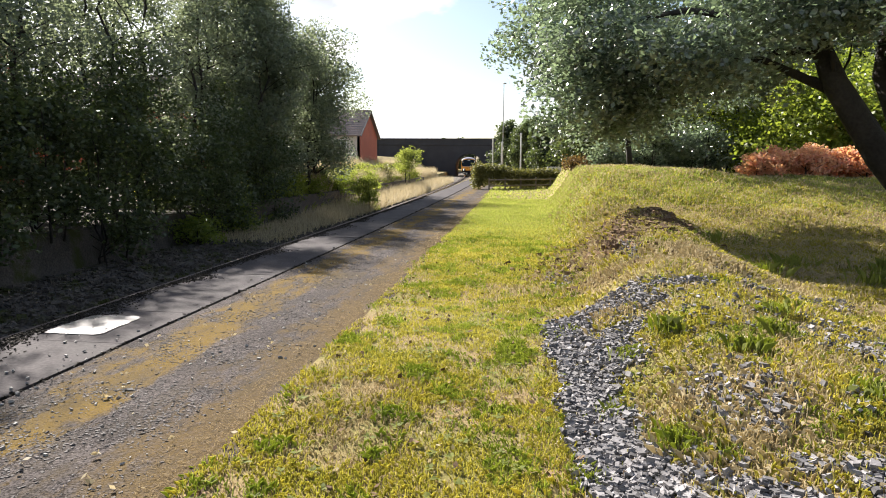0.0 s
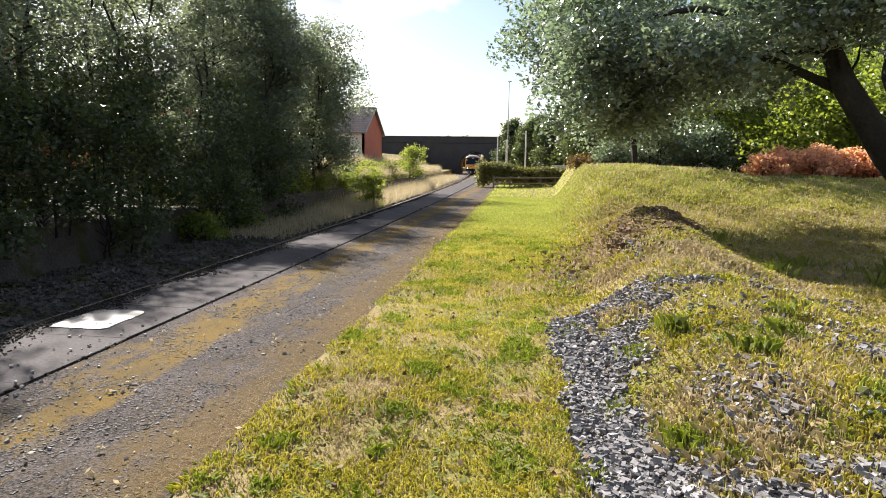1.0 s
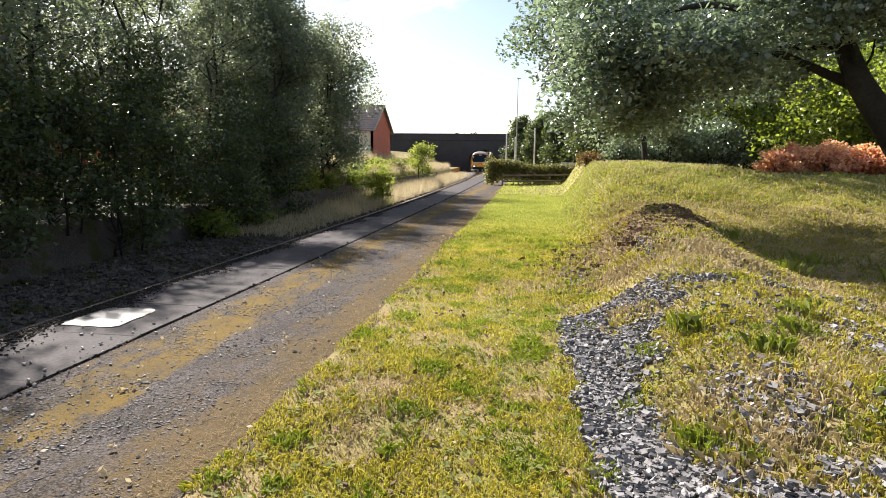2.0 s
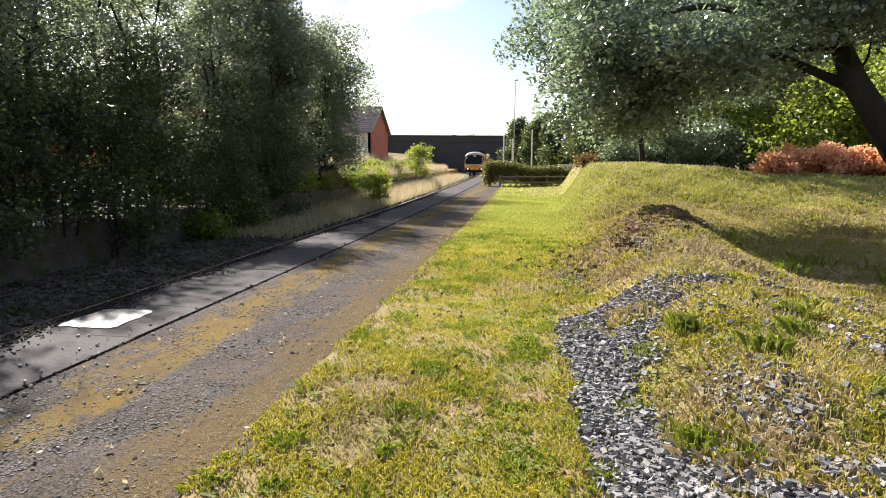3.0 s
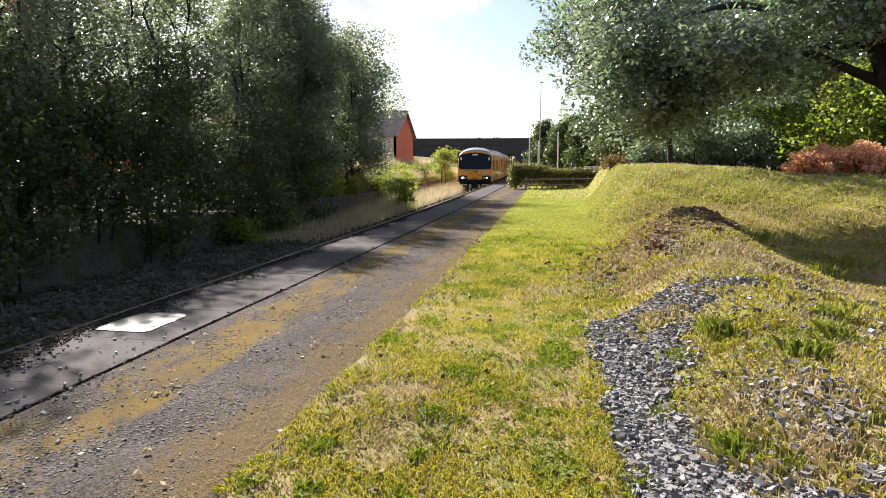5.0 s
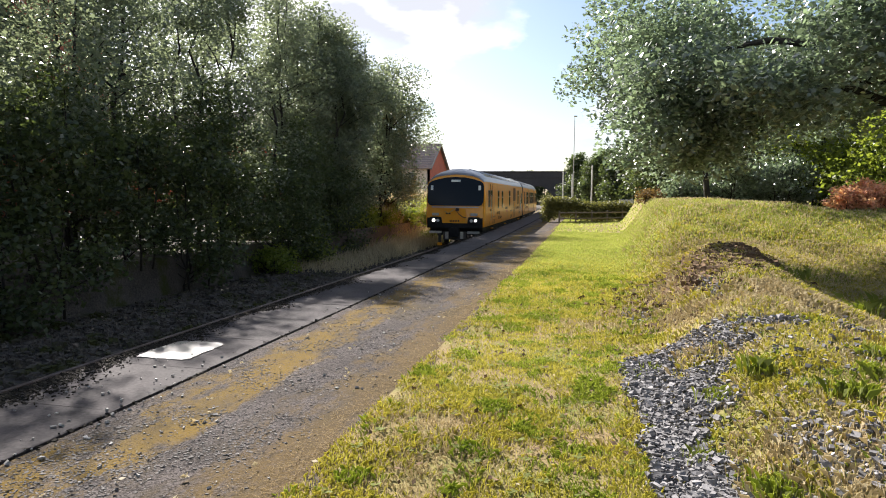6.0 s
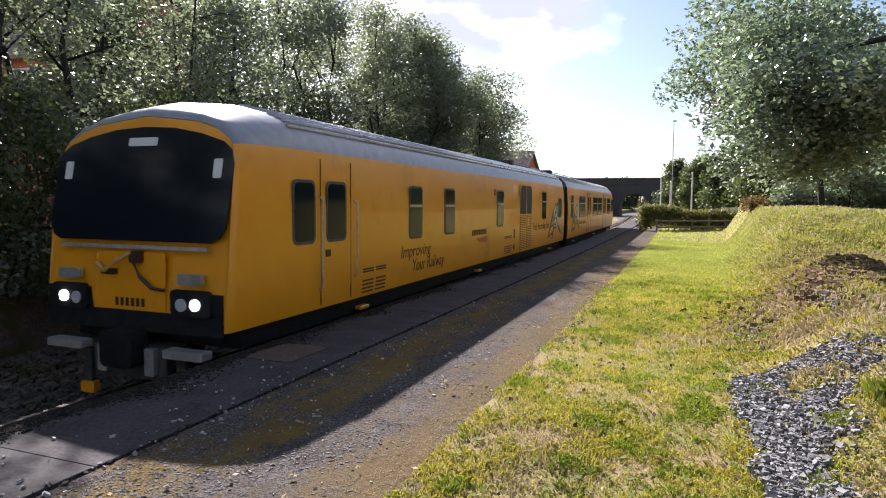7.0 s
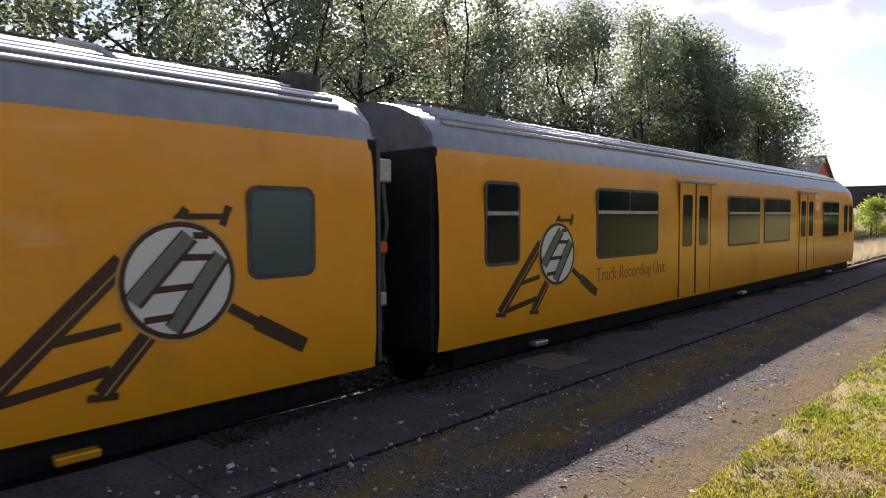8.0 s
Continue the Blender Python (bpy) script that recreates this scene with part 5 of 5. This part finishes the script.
def stones(name, P, size, mat, rng, flat=0.55, tilt=0.8):
    """Angular chips: boxes with shaken corners, turned at random."""
    n = len(P)
    c = np.array([(i, j, k) for i in (-1, 1) for j in (-1, 1) for k in (-1, 1)], dtype=float)
    q = np.array([(0, 1, 3, 2), (4, 6, 7, 5), (0, 4, 5, 1), (2, 3, 7, 6), (0, 2, 6, 4), (1, 5, 7, 3)])
    s = size * (0.45 + 1.1 * rng.random(n) ** 2.0)
    shape = np.stack([1.0 + 0.6 * rng.random(n), 0.6 + 0.6 * rng.random(n), flat * (0.5 + 0.8 * rng.random(n))], 1) * 0.5
    v = c[None] * shape[:, None, :] * (1 + 0.55 * (rng.random((n, 8, 3)) - 0.6)) * s[:, None, None]
    az, tl = rng.random(n) * 2 * np.pi, rng.normal(size=n) * tilt
    ca, sa, ct, st = np.cos(az), np.sin(az), np.cos(tl), np.sin(tl)
    y1 = v[:, :, 1] * ct[:, None] - v[:, :, 2] * st[:, None]
    z1 = v[:, :, 1] * st[:, None] + v[:, :, 2] * ct[:, None]
    x2 = v[:, :, 0] * ca[:, None] - y1 * sa[:, None]
    y2 = v[:, :, 0] * sa[:, None] + y1 * ca[:, None]
    V = np.stack([x2, y2, z1], 2) + P[:, None, :]
    F = (q[None] + (np.arange(n) * 8)[:, None, None]).reshape(-1, 4)
    return np_mesh(name, V.reshape(-1, 3), F, mat)


def make_stones():
    rng = np.random.default_rng(33)
    y = np.concatenate([1.7 * 6.8 ** rng.random(76000), -4 + 5.7 * rng.random(10000)])
    x = lawn_edge(y) - 0.25 + 3.6 * rng.random(86000) ** 1.4
    k = rng.random(len(x)) < slate_cover(x, y)
    x, y = x[k], y[k]
    P = np.stack([x, y, ground_z(x, y) + 0.0 + 0.04 * rng.random(len(x))], 1)
    tagged(new("slate_chippings", stones("slate_chippings", P, 0.0255, M_SLATE, rng, 0.55)), "heap of angular blue-grey slate chippings on the bank", "stones", "", "stuff")
    x = -3.3 + 1.9 * rng.random(44000)
    y = 2.0 * 7.0 ** rng.random(44000)
    thin = rng.random(44000) < sstep((-1.75 - x) / 0.4) * (0.06 + 0.5 * sstep((patches(x, y, 0.45, 12) - 0.35) / 0.3))
    x, y = x[thin], y[thin]
    P = np.stack([x, y, np.full(len(x), 0.001)], 1)
    tagged(new("platform_grit", stones("platform_grit", P, 0.0105, M_GRIT, rng, 0.45, 0.25)), "loose grit scattered on the platform", "gravel", "", "stuff")
    x = -10.4 + 5.6 * rng.random(16000)
    y = 2.0 * 25.0 ** rng.random(16000)
    x = x + bend(y)
    P = np.stack([x, y, np.full(len(x), -1.0) + 0.05 * rng.random(len(x))], 1)
    tagged(new("ballast_stones", stones("ballast_stones", P, 0.07, M_BALLAST, rng, 0.8)), "dark dirty ballast stones between the rails", "ballast", "", "stuff")
    # dirt, grit and moss pushed up along the joint behind the coping
    y = 1.0 + 60 * rng.random(7000) ** 1.6
    x = GROOVE + 0.002 + 0.028 * rng.normal(size=len(y)) + bend(y)
    P = np.stack([x, y, -0.045 + 0.05 * rng.random(len(y)) * (rng.random(len(y)) < 0.35)], 1)
    tagged(new("joint_dirt", stones("joint_dirt", P, 0.024, M_EARTH, rng, 0.6)), "black dirt filling the joint behind the coping", "dirt", "", "stuff")
    # soil, chips and moss spread over the outer edge of the coping
    y = 2.0 * 16.0 ** rng.random(24000)
    x = EDGE - 0.03 + np.abs(rng.normal(size=len(y))) * (0.05 + 0.16 * patches(y, y * 0, 0.7, 15) ** 2) + bend(y)
    P = np.stack([x, y, -0.004 + 0.014 * rng.random(len(y))], 1)
    tagged(new("edge_dirt", stones("edge_dirt", P, 0.015, M_EARTH, rng, 0.45)), "dark soil and chips spread over the coping edge", "dirt", "", "stuff")
    # fallen leaves
    n = 520
    x = -3.2 + 5.0 * rng.random(n)
    y = 2.0 * 8.0 ** rng.random(n)
    V, F = leaf_cloud(np.stack([x, y, ground_z(x, y) * (x > -1.5) + 0.03], 1), np.full(n, 0.02), n, 0.035, rng, 0.5)
    tagged(new("fallen_leaves", np_mesh("fallen_leaves", V, F, M_DRY)), "pale fallen leaves on grass and platform", "leaves", "", "stuff")


make_stones()


def tuft(name, label, x, y, n, length, width, mat, seed, spread=0.12, lean=1.0):
    rng = np.random.default_rng(seed)
    p = rng.normal(size=(n, 2)) * spread
    P = np.stack([p[:, 0], p[:, 1], np.zeros(n)], 1)
    ob = tagged(new(name, blades(name, P, length, width, mat, rng, lean)), label, "plant", "weeds on the bank", "stuff")
    ob.location = (x, y, gz(x, y))
    return ob


for k, (x, y, n, L) in enumerate(((0.93, 4.9, 110, 0.15), (1.25, 5.15, 90, 0.30), (0.69, 4.06, 90, 0.13), (0.95, 3.4, 190, 0.17), (1.63, 4.45, 150, 0.24), (0.44, 5.9, 40, 0.11),
                                  (1.95, 5.0, 130, 0.22), (2.2, 5.6, 120, 0.22), (1.1, 3.15, 80, 0.12), (0.43, 3.2, 110, 0.12), (2.0, 3.7, 120, 0.2), (0.62, 6.1, 50, 0.12),
                                  (3.4, 9.2, 120, 0.5), (4.1, 10.2, 110, 0.55), (4.6, 8.6, 120, 0.5), (3.0, 10.6, 90, 0.45), (5.2, 9.6, 110, 0.55))):
    tuft("weed", "fresh green weed tuft growing on the bank", x, y, int(n * 0.8), L * (0.5 if y < 7 else 0.42), 0.0028 if y < 7 else 0.006, M_WEED, 500 + k, 0.07 if y < 7 else 0.15, 0.8)


def small_ground_things():
    """Rosettes of lawn weeds, pale stones on the platform and bare clods on the crest of the bank."""
    rng = np.random.default_rng(91)
    n = 200
    x = -1.5 + 2.0 * rng.random(n)
    y = 2.0 * 6.0 ** rng.random(n)
    k = 9
    az = rng.random((n, k)) * 2 * np.pi
    L = 0.022 + 0.03 * rng.random((n, k))
    p = np.stack([np.repeat(x[:, None], k, 1), np.repeat(y[:, None], k, 1), np.repeat(ground_z(x, y)[:, None], k, 1) + 0.022], 2).reshape(-1, 3)
    d = np.stack([np.cos(az) * L, np.sin(az) * L, 0.014 * rng.random((n, k))], 2).reshape(-1, 3)
    s = np.stack([-np.sin(az) * L * 0.28, np.cos(az) * L * 0.28, 0 * L], 2).reshape(-1, 3)
    V = np.stack([p, p + d * 0.6 + s, p + d, p + d * 0.6 - s], 1).reshape(-1, 3)
    tagged(new("lawn_weeds", np_mesh("lawn_weeds", V, np.arange(len(V)).reshape(-1, 4), M_WEED)), "small leafy weeds in the mown lawn", "weeds", "", "stuff")
    n = 320
    P = np.stack([-3.6 + 1.9 * rng.random(n), 1.5 + 9 * rng.random(n) ** 1.5, np.full(n, 0.006)], 1)
    tagged(new("pale_stones", stones("pale_stones", P, 0.015, M_PALE, rng, 0.7)), "few pale stones lying on the platform", "stones", "", "stuff")
    n = 90
    P = np.stack([-4.1 + 0.9 * rng.random(n), 1.2 + 4.5 * rng.random(n) ** 1.4, np.full(n, 0.012)], 1)
    tagged(new("pale_pebbles", stones("pale_pebbles", P, 0.022, M_PALE, rng, 0.7)), "pale pebbles strewn along the coping joint", "stones", "", "stuff")
    n = 420
    x = -1.5 + 3.2 * rng.random(n)
    y = 2.2 * 6.0 ** rng.random(n)
    V, F = leaf_cloud(np.stack([x, y, ground_z(x, y) + 0.035], 1), np.full(n, 0.02), n, 0.045, rng, 0.5, 0.0, 3.0)
    tagged(new("brown_leaves", np_mesh("brown_leaves", V, F, M_CLOD)), "brown fallen leaves lying on the lawn", "leaves", "", "stuff")
    n = 1500
    y = 7.6 + 4.4 * rng.random(n)
    x = lawn_edge(y) + 0.15 + 1.3 * rng.random(n) ** 1.5 + 0.1 * (y - 7.6)
    P = np.stack([x, y, ground_z(x, y) + 0.015 * rng.random(n)], 1)
    tagged(new("scattered_clods", stones("scattered_clods", P, 0.038, M_CLOD, rng, 0.7)), "small brown clods scattered down the bank", "earth", "", "stuff")
    n = 2600
    t = rng.random(n)
    y = 9.6 + 2.6 * t + 0.35 * rng.normal(size=n)
    x = lawn_edge(y) + 0.75 + 0.5 * rng.normal(size=n) + 0.5 * t
    P = np.stack([x, y, ground_z(x, y) + 0.03 * rng.random(n)], 1)
    tagged(new("bare_earth", stones("bare_earth", P, 0.075, M_CLOD, rng, 0.7)), "crumbled bare brown earth on the crest of the bank", "earth", "", "stuff")


small_ground_things()


def coping_patch():
    """A patch let into the coping, about its tone but smoother and glossier."""
    rng = random.Random(8)
    bm = bmesh.new()
    ring = []
    for i in range(36):
        t = 2 * math.pi * i / 36
        s = 1 / max(abs(math.cos(t)), abs(math.sin(t))) ** 0.95 * rng.uniform(0.96, 1.03)
        ring.append(bm.verts.new((-4.08 + 0.29 * s * math.cos(t), 5.78 + 0.37 * s * math.sin(t), 0.009)))
    f = bm.faces.new(ring)
    out = bmesh.ops.extrude_face_region(bm, geom=[f])
    for v in [g for g in out["geom"] if isinstance(g, bmesh.types.BMVert)]:
        v.co.z = -0.03
    bmesh.ops.recalc_face_normals(bm, faces=bm.faces[:])
    tagged(part("glossy_patch", bm, M_SLAB), "smooth glossy patch let into the coping", "patch")


coping_patch()

# ---------------------------------------------------------------- far side of the track, hedge, fence, posts


def reeds():
    """Tall bleached weeds on the disused platform and beside the rails."""
    rng = np.random.default_rng(61)
    n = 80000
    y = 34 + 70 * rng.random(n) ** 1.3
    x = -10.7 - 5.5 * rng.random(n) ** 1.3 + bend(y)
    P = np.stack([x, y, ground_z(x, y)], 1)
    tagged(new("tall_weeds", blades("tall_weeds", P, 0.95, 0.022, M_DRY, rng, 0.6, True)), "tall bleached weeds on the disused platform", "weeds", "", "stuff")
    n = 14000
    y = 24 + 50 * rng.random(n)
    x = -10.6 - 4.5 * rng.random(n) + bend(y)
    P = np.stack([x, y, ground_z(x, y)], 1)
    tagged(new("green_weeds", blades("green_weeds", P, 0.55, 0.04, M_WEED, rng, 0.9)), "green undergrowth on the disused platform", "weeds", "", "stuff")
    n = 40000
    y = 20 + 75 * rng.random(n)
    x = np.where(rng.random(n) < 0.75, -10.3 + 2.6 * rng.random(n), -5.2 + 0.6 * rng.random(n)) + bend(y)
    P = np.stack([x, y, np.full(n, -1.0)], 1)
    tagged(new("trackside_grass", blades("trackside_grass", P, np.clip((y - 14) * 0.03, 0.3, 0.75), 0.022, M_DRY, rng, 0.8, True)), "dry grass growing over the lifted track", "grass", "", "stuff")
    n = 26000
    x = -1.9 + 60 * rng.random(n) ** 1.4
    y = 30 + 30 * rng.random(n)
    P = np.stack([x, y, ground_z(x, y)], 1)
    tagged(new("far_grass", blades("far_grass", P, 0.07, 0.05, M_SMOOTH, rng, 0.8)), "grass on the far part of the bank", "grass", "", "stuff")


reeds()
shrub("bush", "bushy green weed growing beside the track", -8.4, 35.0, 1.95, 0.75, 4200, 0.11, M_WEED, 620, -1.0)
shrub("bush", "pale green bush on the disused platform", -10.9, 62.0, 3.2, 1.3, 3000, 0.16, M_WEED, 621, 0.0)
for k, (x, y, h) in enumerate(((-11.3, 30.5, 1.0), (-11.6, 27.6, 1.3), (-11.2, 33.5, 0.9), (-10.4, 22.6, 1.1), (-10.2, 19.5, 0.8))):
    shrub("bush", "low sunlit bramble on the disused platform", x, y, h, 0.9, 2200, 0.10, M_LEAF_LIME, 630 + k, None, "brambles")


for k, (x, y, h, m) in enumerate(((-11.6, 41, 1.2, M_WEED), (-12.6, 45, 1.5, M_HEDGE), (-11.8, 48, 1.0, M_WEED), (-13.0, 52, 1.6, M_WEED), (-12.2, 56, 1.3, M_HEDGE), (-13.4, 60, 1.6, M_WEED), (-12.8, 67, 1.5, M_WEED), (-14.0, 72, 1.7, M_HEDGE), (-11.2, 38, 0.8, M_LEAF_LIME))):
    shrub("bush", "rough green scrub among the tall dry weeds", x, y, h, 1.1, 2600, 0.12, m, 650 + k, None, "scrub")


def hedge():
    """Clipped hedge with a rail fence before it, closing the lawn."""
    rng = np.random.default_rng(71)
    h = tagged(new("hedge"), "low untidy clipped hedge behind the lawn", "hedge")
    h.location = (-2.7, 41.5, 0)
    c, r = [], []
    for t in np.linspace(0, 1, 26):
        for z in (0.55, 0.95, 1.25):
            c.append((5.2 * t, 5.0 * t, z - 0.35 * t + 0.1 * math.sin(9 * t)))
            r.append(0.42)
    for z in (0.3, 0.6, 0.9, 1.2, 1.4):
        c.append((-0.1, 0.0, z))
        r.append(0.5)
    V, F = leaf_cloud(np.array(c), np.array(r), 16000, 0.13, rng, 0.9)
    ob = new("foliage", np_mesh("foliage", V, F, M_HEDGE))
    ob.parent = h
    bm = bmesh.new()
    for t in np.linspace(0, 1, 9):
        tube(bm, [(5.2 * t, 5.0 * t, -0.2), (5.2 * t, 5.0 * t, 1.0 - 0.3 * t)], [0.03, 0.015], 5)
    part("stems", bm, M_BARK, h)
    f = tagged(new("rail_fence"), "low weathered timber rail fence below the hedge", "fence")
    f.location = (-2.0, 40.6, 0)
    d = Vector((4.9, 4.7, 0))
    for k in range(6):
        p = d * (k / 5)
        part("post", boxes((p.x - 0.05, p.x + 0.05, p.y - 0.05, p.y + 0.05, -0.2, 0.75), bevel=0.01), M_WOOD, f)
    for z in (0.25, 0.62):
        bm = bmesh.new()
        tube(bm, [(0, -0.07, z), (d.x, d.y - 0.07, z)], [0.045, 0.045], 6)
        part("rail", bm, M_WOOD, f)
    b = tagged(part("cabinet_box", boxes((-0.5, 0.5, -0.3, 0.3, -0.1, 1.0), bevel=0.03), M_POST), "pale box standing at the end of the hedge", "box")
    b.location = (2.3, 47.6, gz(2.3, 47.6))


hedge()


def posts():
    for k, (x, y, h, r) in enumerate(((-2.33, 52, 3.5, 0.055), (-1.63, 52, 3.3, 0.055), (-0.12, 52, 4.0, 0.06))):
        bm = bmesh.new()
        tube(bm, [(0, 0, -0.3), (0, 0, h)], [r, r * 0.85], 8)
        tube(bm, [(0, 0, h), (0, 0, h + 0.06)], [r * 1.3, r * 0.5], 8)
        p = tagged(part("post", bm, M_POST), "pale slender upright post behind the hedge", "post", "pale posts")
        p.location = (x, y, 0)
    lamp = tagged(new("lamp_post"), "tall thin grey lamp post beyond the hedge", "lamp post")
    lamp.location = (-1.58, 53.2, 0)
    bm = bmesh.new()
    tube(bm, [(0, 0, -0.3), (0, 0, 3.0), (0, 0, 8.0)], [0.05, 0.035, 0.025], 8)
    part("pole", bm, M_STEEL, lamp)
    part("lamp_head", boxes((-0.08, 0.2, -0.08, 0.08, 7.95, 8.05), bevel=0.03), M_STEEL, lamp)


posts()
for k, (x, y, h) in enumerate(((-18, 156, 6), (-6, 155, 4.5), (-3, 158, 6), (-24, 158, 7))):
    tree("far_tree", "hazy green tree beyond the bridge", (x, y, -0.9), h, h * 0.4, 4000, 0.4, M_LEAF_DARK if k != 1 else M_WEED, 700 + k, 0.16, (0, 0), 0.04, 1, 0.95, h * 0.16, "trees beyond the bridge")
for k, (x, y, h) in enumerate(((-2.5, 112, 8.5), (1.5, 108, 9), (6, 112, 9), (-34, 118, 8), (-1.0, 118, 7))):
    tree("far_tree", "dark tree near the bridge", (x, y, 0.0), h, h * 0.35, 5000, 0.4, M_LEAF_DARK, 720 + k, 0.2, (0, 0), 0.05, 1, 0.95, h * 0.15, "trees near the bridge")

for k, x in enumerate((-31, -25.5, -20.5, -15.5, -10.5, -5)):
    tree("far_tree", "dark wood beyond the bridge arch", (x, 214 + 3 * (k % 2), -1.0), 10, 4.2, 5000, 0.6, M_LEAF_DARK, 740 + k, 0.2, (0, 0), 0.02, 1, 0.95, 1.7, "wood beyond the bridge")

make_coping()


def motions():
    walk(LEAD, [(t, car_pose(f, CAR1)) for t, f in FRONT])
    walk(REAR, [(t, car_pose(f + CAR1 + GAP, CAR2)) for t, f in FRONT])


motions()
